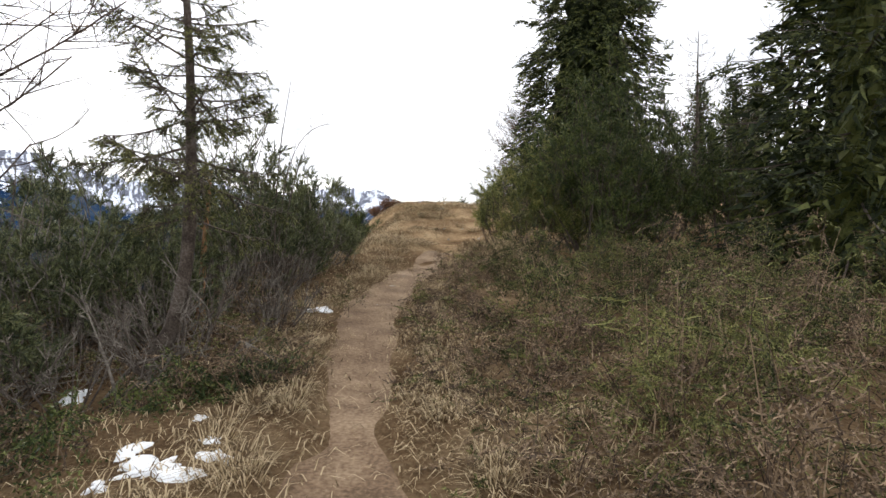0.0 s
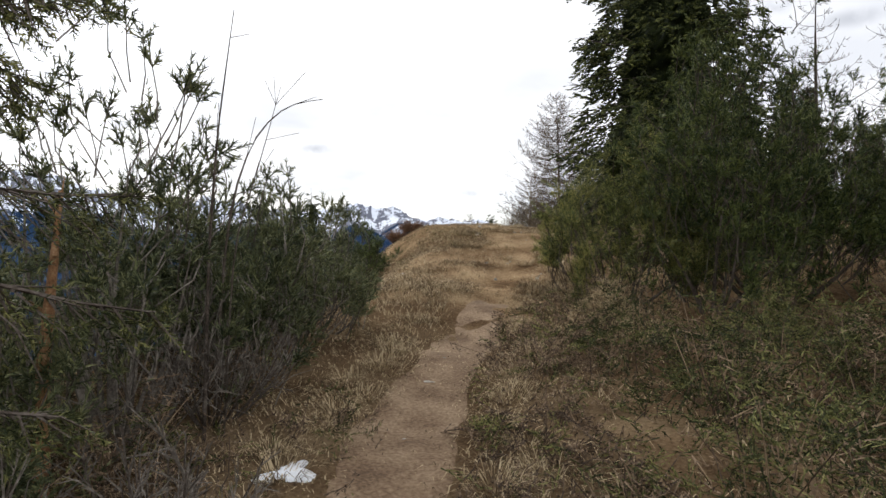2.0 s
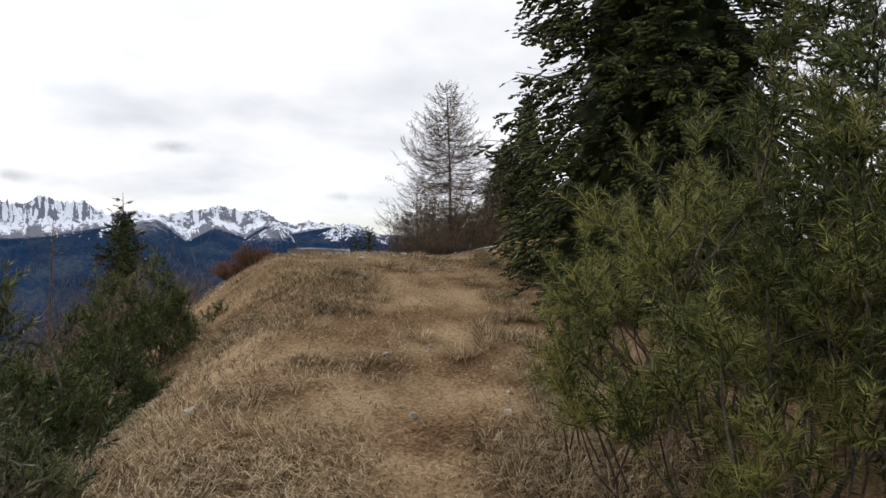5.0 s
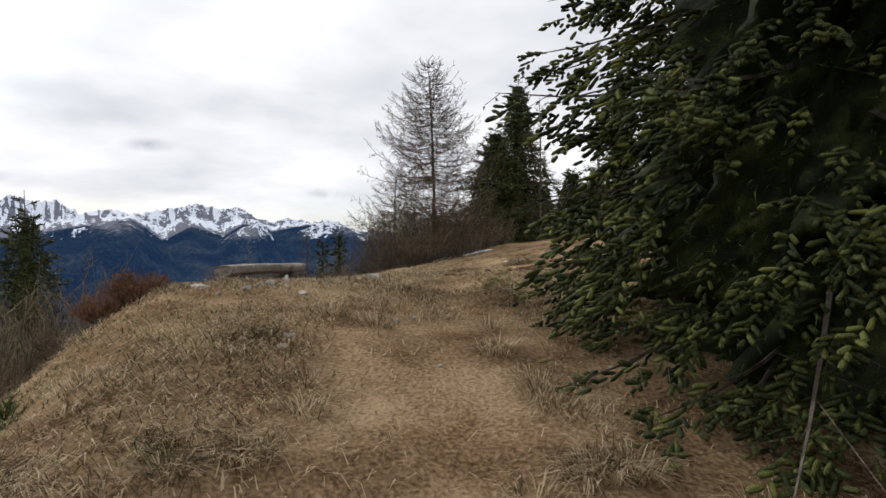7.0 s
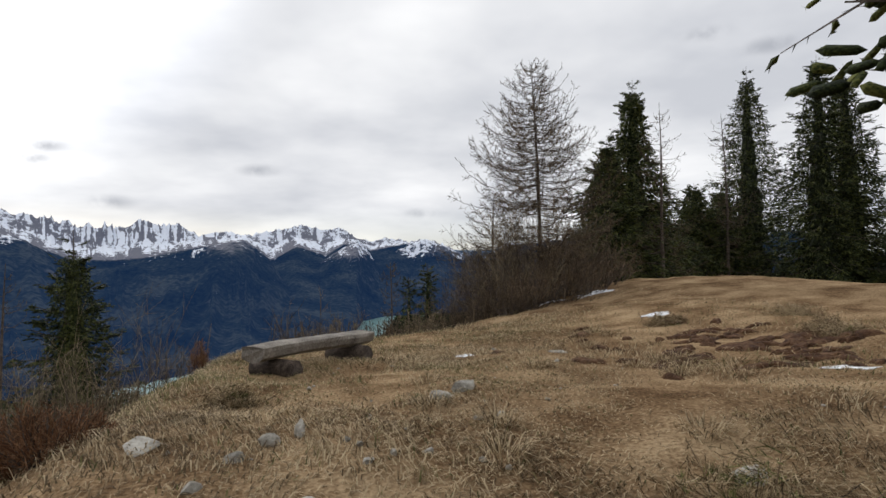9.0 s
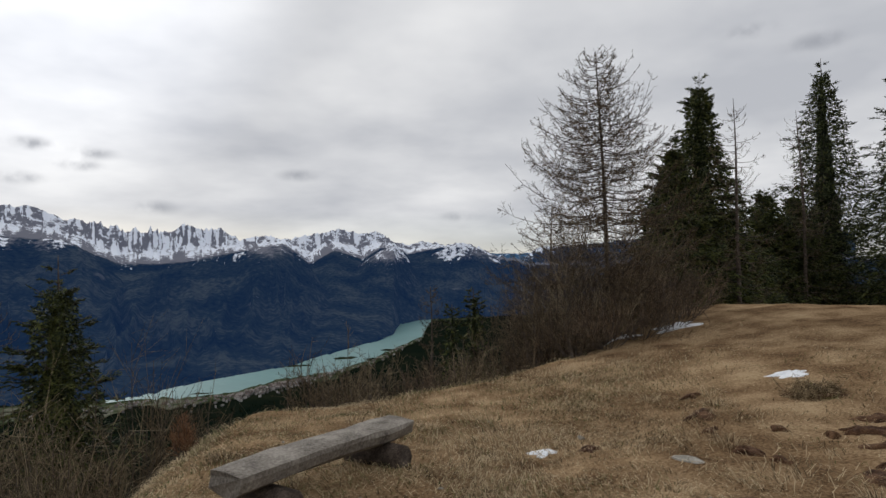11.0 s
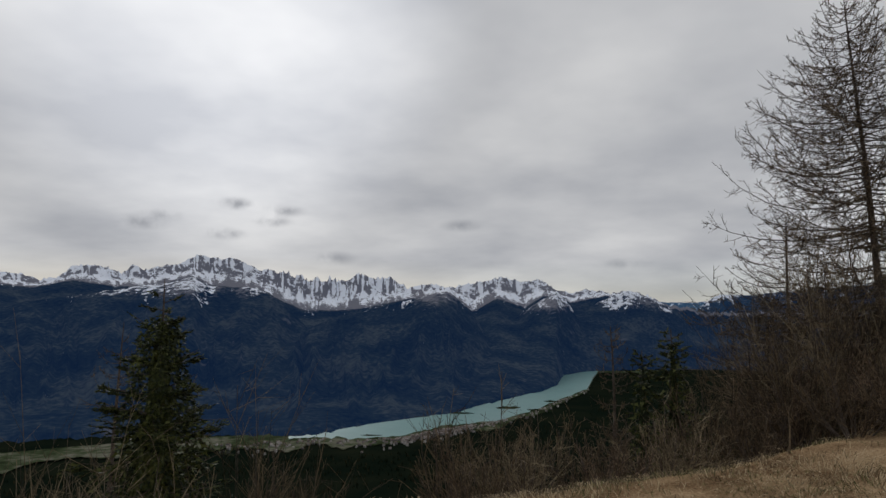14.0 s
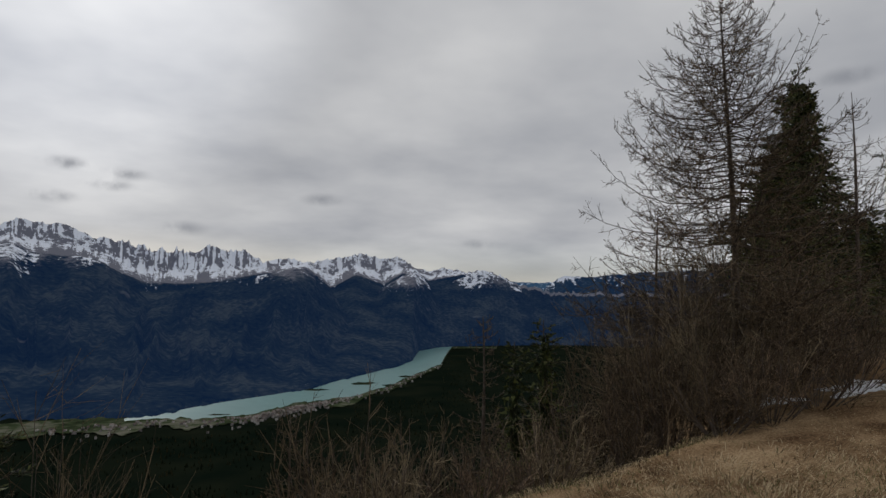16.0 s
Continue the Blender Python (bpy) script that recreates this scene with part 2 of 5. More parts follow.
def height(x, y, rough=True):
    x, y = np.asarray(x, float), np.asarray(y, float)
    z = profile(y)
    d = x - line_x(y)
    left = np.clip(-d - 0.9, 0, None)
    k = step(4, 10, y)
    fall = (0.12 + 0.58 * k) * (np.sqrt(left * left + 0.3) - 0.548)
    edge = 20.9 + 0.55 * (np.clip(x, -60, 36) - 4) + 0.75 * np.clip(x - 9.5, 0, 26) ** 1.25
    s = np.clip(y - edge, 0, None)
    fall = fall + 0.55 * (np.sqrt(s * s + 1.2) - 1.0954)
    z = z - 200 * (1 - np.exp(-fall / 150))
    z = z + 1.15 * np.exp(-(((x - 15) / 5.5) ** 2) - ((y - 25) / 9.0) ** 2)
    z = z + 0.045 * np.clip(x - trail_x(y) - 1, 0, 9) * step(14, 4, y)
    if rough:
        near = np.exp(-(np.hypot(x - 5, y - 8) / 40) ** 2)
        off = np.clip(np.abs(x - trail_x(y)) - 0.3, 0, 1)
        z = z + near * (0.05 * fbm(x * 0.8, y * 0.8, 3, 3) + 0.025 * off * fbm(x * 3.1, y * 3.1, 2, 5))
        z = z - near * 0.05 * np.exp(-(((x - trail_x(y)) / 0.35) ** 2)) * step(13, 8, y)
        away = np.hypot(x - 5, y - 15)
        far = np.clip((away - 70) / 250, 0, 1) * step(1000, 650, away)
        z = z + far * 14 * fbm(x / 90, y / 90, 3, 8)
    return z


def graded(a, b, step_m, far):
    mid = np.arange(a, b + 1e-6, step_m)
    grow = step_m * 1.21 ** np.arange(1, 60)
    ext = np.cumsum(grow)
    ext = ext[ext < far]
    return np.concatenate([a - ext[::-1], mid, b + ext])


gx, gy = graded(-10, 22, 0.2, 4700), graded(-8, 30, 0.2, 4700)
GX, GY = np.meshgrid(gx, gy, indexing="ij")
GZ = height(GX, GY)
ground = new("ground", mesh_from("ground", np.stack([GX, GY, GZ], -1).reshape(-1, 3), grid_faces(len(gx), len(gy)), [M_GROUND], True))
tagged(ground, "dry brown alpine turf on a mountain spur", "ground", kind="structure")


def build_trail():
    ys = np.arange(-9, 9.0, 0.12)
    us = np.linspace(-1, 1, 13)
    Y, U = np.meshgrid(ys, us, indexing="ij")
    w = (0.34 + 0.12 * fbm(Y * 0.9, U * 0.3, 3, 21)) * (1 - 0.6 * step(6, 9, Y))
    X = trail_x(Y) + U * w + 0.06 * vnoise(Y * 2.2, U * 2, 4)
    Z = height(X, Y) + 0.014 - 0.05 * np.abs(U) ** 5 - 0.05 * step(4.5, 8.5, Y) + 0.022 * fbm(X * 2.5, Y * 2.5, 3, 66) * step(2, 6, Y)
    ob = new("trail", mesh_from("trail", np.stack([X, Y, Z], -1).reshape(-1, 3), grid_faces(len(ys), len(us))[:, ::-1], [M_TRAIL], True))
    tagged(ob, "narrow trodden footpath of reddish brown earth", "path", kind="structure")


build_trail()

# ---- the far side of the valley ----
CX, CY, EYE = 5.0, 15.0, 4.1
SKY_AZ = [-75, -60, -48, -45.3, -43.9, -42.8, -41.7, -40.6, -38.6, -37.1, -36.3, -35.4, -33.9, -32.6, -31.3, -29.9, -28.5, -27, -25, -23, -21, -18.9, -16.9, -14.2, -12.6, -10.3, -8.9, -6.3, -3.9, -1.5, -0.1, 1.3, 2.6, 4.1, 6.1, 7.6, 9.5, 11.1, 14, 70]
SKY_EL = [4.8, 5.2, 4.6, 4.1, 4.0, 3.5, 3.8, 4.8, 5.0, 4.3, 5.1, 4.8, 5.1, 5.4, 6.2, 5.8, 5.9, 5.4, 5.0, 4.45, 4.4, 4.5, 4.55, 4.6, 3.65, 4.05, 3.55, 4.1, 4.6, 4.15, 4.4, 3.4, 3.25, 3.35, 3.05, 3.4, 2.7, 1.9, 1.2, 1.2]
SNOW_AZ = [-75, -45.3, -43.1, -40.5, -37.3, -34.3, -31.7, -30.3, -27.4, -25.5, -21.9, -18.9, -16.3, -13.7, -11.6, -8.9, -7.6, -6.5, -4.2, -1.6, 0, 1.3, 2.6, 5.1, 7.6, 9.5, 12, 70]
SNOW_EL = [3.3, 3.2, 3.0, 3.7, 3.3, 3.5, 4.3, 3.7, 3.5, 3.0, 1.6, 1.6, 1.9, 2.4, 2.7, 3.2, 2.4, 1.5, 2.7, 1.9, 2.8, 2.9, 2.2, 2.7, 2.95, 2.5, 3.0, 3.0]
SHORE_AZ = [-80, -30, -23, -20.5, -16.5, -11, -7.8, -5.2, -3.2, -0.3, 1.2, 1.8, 3.8, 6, 14, 70]
SHORE_R = [1500, 1240, 1150, 1170, 1255, 1360, 1450, 1600, 1710, 1930, 2150, 2600, 2820, 2950, 3200, 3300]
NEAR_AZ = [-23, -20.5, -17.5, -12.7, -9, -5.2, -1, 1.8, 3.8, 4.8]
NEAR_R = [1150, 1160, 1139, 1158, 1250, 1325, 1490, 1790, 2020, 2860]
VALLEY, LAKE_Z = -200.0, -195.0
# wooded massifs before the crest: radius of the ridge, then its azimuths and elevations
MASSIFS = [
    (2750, [-80, -55, -45, -40, -36, -33.5, -31.5, -30, -28, -26.5, -25, -23.5, -22, -20, -17], [2.0, 2.2, 1.6, 2.5, 3.3, 3.7, 4.3, 3.5, 3.4, 3.5, 2.9, 1.8, 0.2, -2.2, -6]),
    (2650, [-29, -23, -18.9, -14.7, -11.6, -9.6, -8.9, -8.2, -6.8, -5.8, -4.6, -3.2, -1], [-5, -0.7, 0.9, 1.9, 2.7, 3.1, 3.3, 2.8, 1.7, 0.2, -1.4, -3.2, -6]),
    (3300, [-6, -4.4, -3, -1.6, 0, 0.8, 1.3, 2, 2.6, 3.4, 4.1, 5.2], [-4, -1.6, 0.3, 1.5, 2.5, 2.9, 3.25, 2.6, 1.7, 0.2, -1.2, -5]),
    (3700, [1, 3, 5, 6.4, 7.6, 9, 10, 11, 11.8, 13, 15], [-4, 0.6, 2.2, 2.7, 3.2, 2.7, 2.3, 1.7, 0.8, -1.2, -5]),
]


# haze: blue air light before the slopes, put into their material as emission
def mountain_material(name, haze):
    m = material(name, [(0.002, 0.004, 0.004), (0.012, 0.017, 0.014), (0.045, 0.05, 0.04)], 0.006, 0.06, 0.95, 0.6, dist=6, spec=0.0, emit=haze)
    nt = m.node_tree
    n = nt.nodes.new
    b = nt.nodes["Principled BSDF"]
    forest = b.inputs["Base Color"].links[0].from_socket
    geo = n("ShaderNodeNewGeometry")
    nz = n("ShaderNodeTexNoise"); nz.inputs["Scale"].default_value = 0.035; nz.inputs["Detail"].default_value = 8; nz.inputs["Roughness"].default_value = 0.7
    link(nt, geo.outputs["Position"], nz.inputs["Vector"])

    def mask(attribute, gain, lo, hi):
        at = n("ShaderNodeAttribute"); at.attribute_name = attribute
        ad = n("ShaderNodeMath"); ad.operation = "MULTIPLY_ADD"; ad.inputs[1].default_value = gain
        link(nt, nz.outputs["Fac"], ad.inputs[0]); link(nt, at.outputs["Fac"], ad.inputs[2])
        r = n("ShaderNodeMapRange")
        r.inputs["From Min"].default_value, r.inputs["From Max"].default_value = lo + gain / 2, hi + gain / 2
        link(nt, ad.outputs[0], r.inputs["Value"])
        return r.outputs[0]

    rock = n("ShaderNodeMixRGB"); rock.inputs["Color2"].default_value = (0.16, 0.152, 0.15, 1)
    link(nt, mask("bare_rock", 0.9, 0.42, 0.6), rock.inputs["Fac"]); link(nt, forest, rock.inputs["Color1"])
    # pale scars of scree and clearings on the wooded slopes
    sc = n("ShaderNodeTexNoise"); sc.inputs["Scale"].default_value = 0.009; sc.inputs["Detail"].default_value = 6
    mp = n("ShaderNodeMapping"); mp.inputs["Location"].default_value = (37, 11, 5)
    link(nt, geo.outputs["Position"], mp.inputs["Vector"]); link(nt, mp.outputs[0], sc.inputs["Vector"])
    sm = n("ShaderNodeMapRange"); sm.inputs["From Min"].default_value, sm.inputs["From Max"].default_value = 0.69, 0.76
    sm.inputs["To Max"].default_value = 0.5
    link(nt, sc.outputs["Fac"], sm.inputs["Value"])
    scar = n("ShaderNodeMixRGB"); scar.inputs["Color2"].default_value = (0.13, 0.125, 0.12, 1)
    link(nt, sm.outputs[0], scar.inputs["Fac"]); link(nt, rock.outputs[0], scar.inputs["Color1"])
    snow = n("ShaderNodeMixRGB"); snow.inputs["Color2"].default_value = (0.74, 0.77, 0.82, 1)
    link(nt, mask("snow_cover", 2.0, 0.4, 0.52), snow.inputs["Fac"]); link(nt, scar.outputs[0], snow.inputs["Color1"])
    link(nt, snow.outputs[0], b.inputs["Base Color"])
    return m


def polar(az, r):
    a = np.radians(az)
    return CX + r * np.sin(a), CY + r * np.cos(a)


def ridged(x, y, seed, octaves=4):
    t, amp, tot = 0, 1.0, 0
    for o in range(octaves):
        n = 1 - np.abs(vnoise(x * 2.1**o + 5.2 * o, y * 2.1**o - 3.7 * o, seed + o))
        t, tot, amp = t + amp * n * n, tot + amp, amp * 0.52
    return t / tot


def with_cover(me, snow, rock):
    """Stores how much snow and bare rock lie at each vertex."""
    for nm, val in (("snow_cover", snow), ("bare_rock", rock)):
        me.attributes.new(nm, "FLOAT", "POINT").data.foreach_set("value", np.ascontiguousarray(val, np.float32).ravel())
    return me


def build_range():
    az = np.concatenate([np.linspace(-78, -52, 80, endpoint=False), np.linspace(-52, 18, 1250), np.linspace(18.3, 66, 60)])
    u = 1 - (1 - np.linspace(0, 1, 120)) ** 1.35
    A, U = np.meshgrid(az, u, indexing="ij")
    N = A * 0
    R = 4050 + 60 * vnoise(A / 7, N, 31)
    r0 = np.interp(A, SHORE_AZ, SHORE_R) + 18 * fbm(A * 1.3, N, 4, 3)
    r = r0 + (R - r0) * U
    X, Y = polar(A, r)
    # the crest: towers where the rock is bare, rounder tops elsewhere
    towers = step(-27, -23, A) * step(-13, -15, A)
    wa = A + 0.35 * fbm(A * 0.9, N + 7, 3, 4)
    jag = 0.34 * (ridged(wa * 0.7, N + 3, 5, 4) - 0.55) + 0.3 * (ridged(wa * 2.3, N + 6, 8, 2) - 0.5) + 0.8 * towers * (ridged(wa * 1.6 + 0.5 * vnoise(A * 0.9, N + 4, 19), N + 1, 6, 2) - 0.45)
    top = np.interp(A, SKY_AZ, SKY_EL) + jag
    line = np.minimum(np.interp(A, SNOW_AZ, SNOW_EL), top - 0.25)
    foot = line + (top - line) * 0.42
    base = np.degrees(np.arctan2(VALLEY + 4 - EYE, r0))
    el = np.where(U < 0.8, base + (line - base) * np.clip(U / 0.8, 0, 1) ** 0.8, np.where(U < 0.955, line + (foot - line) * (U - 0.8) / 0.155, foot + (top - foot) * np.clip((U - 0.955) / 0.045, 0, 1) ** 0.9))
    z = EYE + r * np.tan(np.radians(el))
    wx, wy = X + 90 * fbm(X / 300, Y / 300, 3, 40), Y + 90 * fbm(X / 300, Y / 300, 3, 45)
    h = (el - line) / np.maximum(top - line, 0.2)
    streak = ridged(wa * 2.4 + 0.25 * fbm(A * 2, U * 9, 2, 70), U * 3.0, 71, 3)
    tower_rock = ridged(wa * 3.0 + 0.5 * vnoise(A * 3, U * 30, 72), U * 14.0, 73, 4)
    rock = step(-0.25, 0.05, h) * 0.8
    wall = step(0.22, 0.5, h + 0.5 * (tower_rock - 0.5)) * np.clip(0.75 + 0.3 * towers + 0.4 * vnoise(A / 1.1, N + 2, 74), 0, 1)
    snow = (0.3 * step(-0.35, 0.0, h + 0.7 * (streak - 0.62)) + 0.45 * step(0.0, 0.25, h + 0.4 * (streak - 0.6))) * step(11, 9.5, A) - 0.55 * wall * step(0.3, 0.5, tower_rock)
    cliffs = (1 - U**14) * np.clip((U - 0.78) / 0.15, 0, 1)
    z = z + cliffs * (26 * (ridged(wx / 120, wy / 240, 33, 4) - 0.5) + 14 * (ridged(X / 46, Y / 90, 37, 3) - 0.5))
    # massifs in front, with spurs and gullies running down to the lake
    for k, (Rk, ma, me) in enumerate(MASSIFS):
        e = np.interp(A, ma, me, left=-12, right=-12) + 0.1 * (ridged(wa * 1.1, N + k, 80 + k, 3) - 0.5)
        ridge = EYE + Rk * np.tan(np.radians(e))
        q = np.clip((r - r0) / (Rk - r0), 0, None)
        warp = A + 1.3 * fbm(A / 4, q * 2.0, 3, 41 + k)
        gully = ridged(warp / 3.4, q * 0.7 + k, 13 + k, 3)
        front = VALLEY + (ridge - VALLEY) * (0.25 * q + 0.75 * q**1.5) + 95 * (gully - 0.6) * np.clip(q * (1 - q) * 4, 0, 1) + 22 * (ridged(wx / 130, wy / 150, 27, 3) - 0.5) * np.clip(q * 5, 0, 1) * np.clip((1 - q) * 6, 0, 1)
        zk = np.where(q < 1, front, ridge - 0.75 * (r - Rk))
        mine = zk > z
        hk = (zk - (178, 160, 140, 160)[k]) / 60.0
        tongue = step(-1.6, 0.3, hk + 3.0 * (ridged(warp * 0.9, q * 1.5, 90 + k, 3) - 0.5))
        snow = np.where(mine, 0.5 * tongue, snow)
        rock = np.where(mine, np.clip(0.1 + 0.5 * step(-2.5, 0, hk) + 0.25 * (gully - 0.6), 0, 1), rock)
        z = np.maximum(z, zk)
    z = np.maximum(z, VALLEY - 6 + 22 * step(0, 0.03, U) + 20 * U)
    z[:, 0] = VALLEY - 6
    Xb, Yb = polar(az, 4500)
    V = np.concatenate([np.stack([X, Y, z], -1), np.stack([Xb, Yb, np.full_like(Xb, VALLEY)], -1)[:, None, :]], 1)
    pad = lambda c: np.concatenate([c, c[:, -1:]], 1)
    # the range glows faintly blue in place of haze in the air
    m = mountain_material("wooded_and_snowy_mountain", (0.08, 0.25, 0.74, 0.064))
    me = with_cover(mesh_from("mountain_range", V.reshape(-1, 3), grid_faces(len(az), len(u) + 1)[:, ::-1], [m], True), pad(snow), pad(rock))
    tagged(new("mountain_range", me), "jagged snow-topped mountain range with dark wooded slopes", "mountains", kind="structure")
    # ridges closing the valley, one behind the other, each with a stronger glow for haze
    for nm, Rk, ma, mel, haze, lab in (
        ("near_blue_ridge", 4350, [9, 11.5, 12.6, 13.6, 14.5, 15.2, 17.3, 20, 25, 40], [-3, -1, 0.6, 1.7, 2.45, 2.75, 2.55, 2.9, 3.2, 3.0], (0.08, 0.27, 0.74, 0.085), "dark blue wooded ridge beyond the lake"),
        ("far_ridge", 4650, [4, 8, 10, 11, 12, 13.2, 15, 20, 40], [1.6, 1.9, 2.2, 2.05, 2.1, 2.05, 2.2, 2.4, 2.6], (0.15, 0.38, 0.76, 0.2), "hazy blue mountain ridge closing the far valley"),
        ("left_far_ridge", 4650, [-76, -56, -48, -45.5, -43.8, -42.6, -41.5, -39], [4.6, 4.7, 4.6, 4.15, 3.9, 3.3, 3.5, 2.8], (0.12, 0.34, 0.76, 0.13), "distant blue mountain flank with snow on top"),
    ):
        az = np.linspace(ma[0], ma[-1], 300)
        u = np.linspace(0, 1, 22)
        A, U = np.meshgrid(az, u, indexing="ij")
        el = np.interp(A, ma, mel) + 0.16 * (ridged(A / 1.3, A * 0, 51, 3) - 0.5)
        r = Rk - 500 * (1 - U)
        z = VALLEY + (EYE + Rk * np.tan(np.radians(el)) - VALLEY) * U**1.2 + 40 * U * (1 - U) * 4 * (ridged(A / 2.0, U * 2, 53, 3) - 0.5)
        X, Y = polar(A, r)
        cover = step(0.84, 0.97, U + 0.12 * fbm(A * 2, U * 8, 3, 55)) * (0.75 if nm == "left_far_ridge" else 0.3 + 0.45 * np.exp(-(((A - 15.2) / 0.9) ** 2)))
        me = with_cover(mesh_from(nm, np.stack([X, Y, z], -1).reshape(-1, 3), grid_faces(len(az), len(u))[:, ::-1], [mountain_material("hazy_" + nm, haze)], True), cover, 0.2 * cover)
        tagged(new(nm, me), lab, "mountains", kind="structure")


build_range()


def build_lake():
    az = np.linspace(-23, 4.8, 220)
    far = np.interp(az, SHORE_AZ, SHORE_R) + 25
    near = np.interp(az, NEAR_AZ, NEAR_R) + 34 * fbm(az / 1.1, az * 0, 3, 61) * step(-22.5, -18, az)
    near = np.minimum(near, far)
    rows = [np.stack([*polar(az, near + (far - near) * f), np.full_like(az, LAKE_Z)], -1) for f in np.linspace(0, 1, 6)]
    V = np.stack(rows, 1)
    ob = new("lake", mesh_from("lake", V.reshape(-1, 3), grid_faces(len(az), 6)[:, ::-1], [M_WATER], True))
    tagged(ob, "still turquoise reservoir lake in the valley", "lake", kind="structure")
    # flat meadows and gravel between the woods and the water
    m = material("valley_meadow", [(0.012, 0.018, 0.01), (0.045, 0.06, 0.03), (0.15, 0.145, 0.115)], 0.012, 0.07, 0.95, 0, spec=0.0)
    az = np.linspace(-50, 9, 260)
    edge = np.interp(az, NEAR_AZ, NEAR_R) + 60
    back = edge - 150 - 40 * fbm(az / 2.0, az * 0, 3, 64)
    rows = [np.stack([*polar(az, back + (edge - back) * f), np.full_like(az, LAKE_Z - 0.6 * f + 0.3)], -1) for f in np.linspace(0, 1, 5)]
    ob = new("valley_meadow", mesh_from("valley_meadow", np.stack(rows, 1).reshape(-1, 3), grid_faces(len(az), 5)[:, ::-1], [m], True))
    tagged(ob, "pale green meadows and gravel along the lake shore", "meadow", kind="structure")
    # low wooded islands and tongues of land
    mi = material("island_scrub", [(0.006, 0.012, 0.007), (0.02, 0.028, 0.015), (0.05, 0.05, 0.03)], 0.03, 0.3, 0.95, 0.4, dist=1.0, spec=0.0)
    for i, (a0, r, la, lr, hh) in enumerate(((-3.4, 1545, 34, 22, 5), (-0.4, 1500, 30, 26, 5), (0.9, 1690, 26, 20, 4), (-7.6, 1440, 34, 14, 4), (-15.6, 1160, 22, 9, 2.5))):
        t, w = np.linspace(0, 2 * np.pi, 36, endpoint=False), np.linspace(0, 1, 7)
        T, W = np.meshgrid(t, w, indexing="ij")
        rag = 1 + 0.35 * fbm(np.cos(T) * 1.5 + i * 5, np.sin(T) * 1.5, 3, 95)
        x0, y0 = polar(a0, r)
        ca, sa = math.cos(radians(a0)), math.sin(radians(a0))
        px, py = la * W * rag * np.cos(T), lr * W * rag * np.sin(T)
        V = np.stack([x0 + px * ca + py * sa, y0 - px * sa + py * ca, LAKE_Z - 0.8 + hh * (1 - W**3) * (0.7 + 0.4 * vnoise(px / 5, py / 5, 96))], -1)
        f = np.array([(p * 7 + q, ((p + 1) % 36) * 7 + q, ((p + 1) % 36) * 7 + q + 1, p * 7 + q + 1) for p in range(36) for q in range(6)])
        ob = new("island", mesh_from("island", V.reshape(-1, 3), f[:, ::-1], [mi], True))
        tagged(ob, "low dark wooded islet in the turquoise lake", "island", "islets in the lake")


build_lake()

# ---- plant materials ----
M_BARK = material("grey_brown_bark", [(0.036, 0.027, 0.021), (0.085, 0.066, 0.053), (0.16, 0.135, 0.115)], 9, 70, 0.95, 0.7, dist=0.01)
M_SPRUCE = material("spruce_needles", [(0.009, 0.014, 0.004), (0.032, 0.044, 0.012), (0.115, 0.125, 0.034)], 5.0, 26, 0.6, 0, island=0.3, objvar=0.06, translucent=0.15)
M_SPRUCE_NEAR = material("spruce_shoots", [(0.009, 0.015, 0.004), (0.042, 0.056, 0.014), (0.17, 0.18, 0.045)], 4.5, 130, 0.7, 0.9, island=0.22, dist=0.006, translucent=0.1)
M_PINE = material("pine_needles", [(0.014, 0.026, 0.007), (0.052, 0.072, 0.02), (0.16, 0.18, 0.052)], 4.5, 24, 0.55, 0, island=0.28, objvar=0.1, translucent=0.15)
M_PINE_GREY = material("grey_green_pine_needles", [(0.03, 0.04, 0.017), (0.088, 0.102, 0.045), (0.21, 0.215, 0.1)], 4.5, 24, 0.55, 0, island=0.28, objvar=0.1, translucent=0.15)
# yellowish needles of the near pine, with its lit brightness put into the colour
M_PINE_LIT = material("lit_yellowish_pine_needles", [(0.028, 0.04, 0.011), (0.1, 0.118, 0.03), (0.34, 0.32, 0.1)], 1.9, 24, 0.5, 0, island=0.4, translucent=0.2)
M_JUNIPER = material("juniper_needles", [(0.018, 0.024, 0.007), (0.076, 0.083, 0.026), (0.23, 0.225, 0.08)], 3.6, 26, 0.8, 0, island=0.3, objvar=0.2, translucent=0.1)
M_HEATH = material("dry_heath_twigs", [(0.055, 0.038, 0.027), (0.14, 0.097, 0.065), (0.28, 0.2, 0.13)], 2.2, 30, 0.9, 0, island=0.45, objvar=0.1)
M_RUST = material("rust_brown_twigs", [(0.08, 0.036, 0.018), (0.17, 0.083, 0.042), (0.27, 0.15, 0.08)], 2.2, 30, 0.9, 0, island=0.4)
M_LARCH = material("bare_larch_twigs", [(0.042, 0.031, 0.021), (0.1, 0.073, 0.046), (0.185, 0.135, 0.082)], 1.2, 20, 0.9, 0, island=0.45, objvar=0.08)
M_PALE = material("pale_lichened_twigs", [(0.095, 0.075, 0.048), (0.18, 0.142, 0.09), (0.28, 0.222, 0.138)], 2.0, 25, 0.9, 0, island=0.4)
M_DEADWOOD = material("grey_dead_wood", [(0.06, 0.05, 0.042), (0.14, 0.12, 0.1), (0.28, 0.25, 0.215)], 6, 60, 0.95, 0.5)
M_SPLIT = material("split_orange_wood", [(0.16, 0.075, 0.035), (0.3, 0.16, 0.08), (0.42, 0.27, 0.15)], 12, 70, 0.9, 0.4)
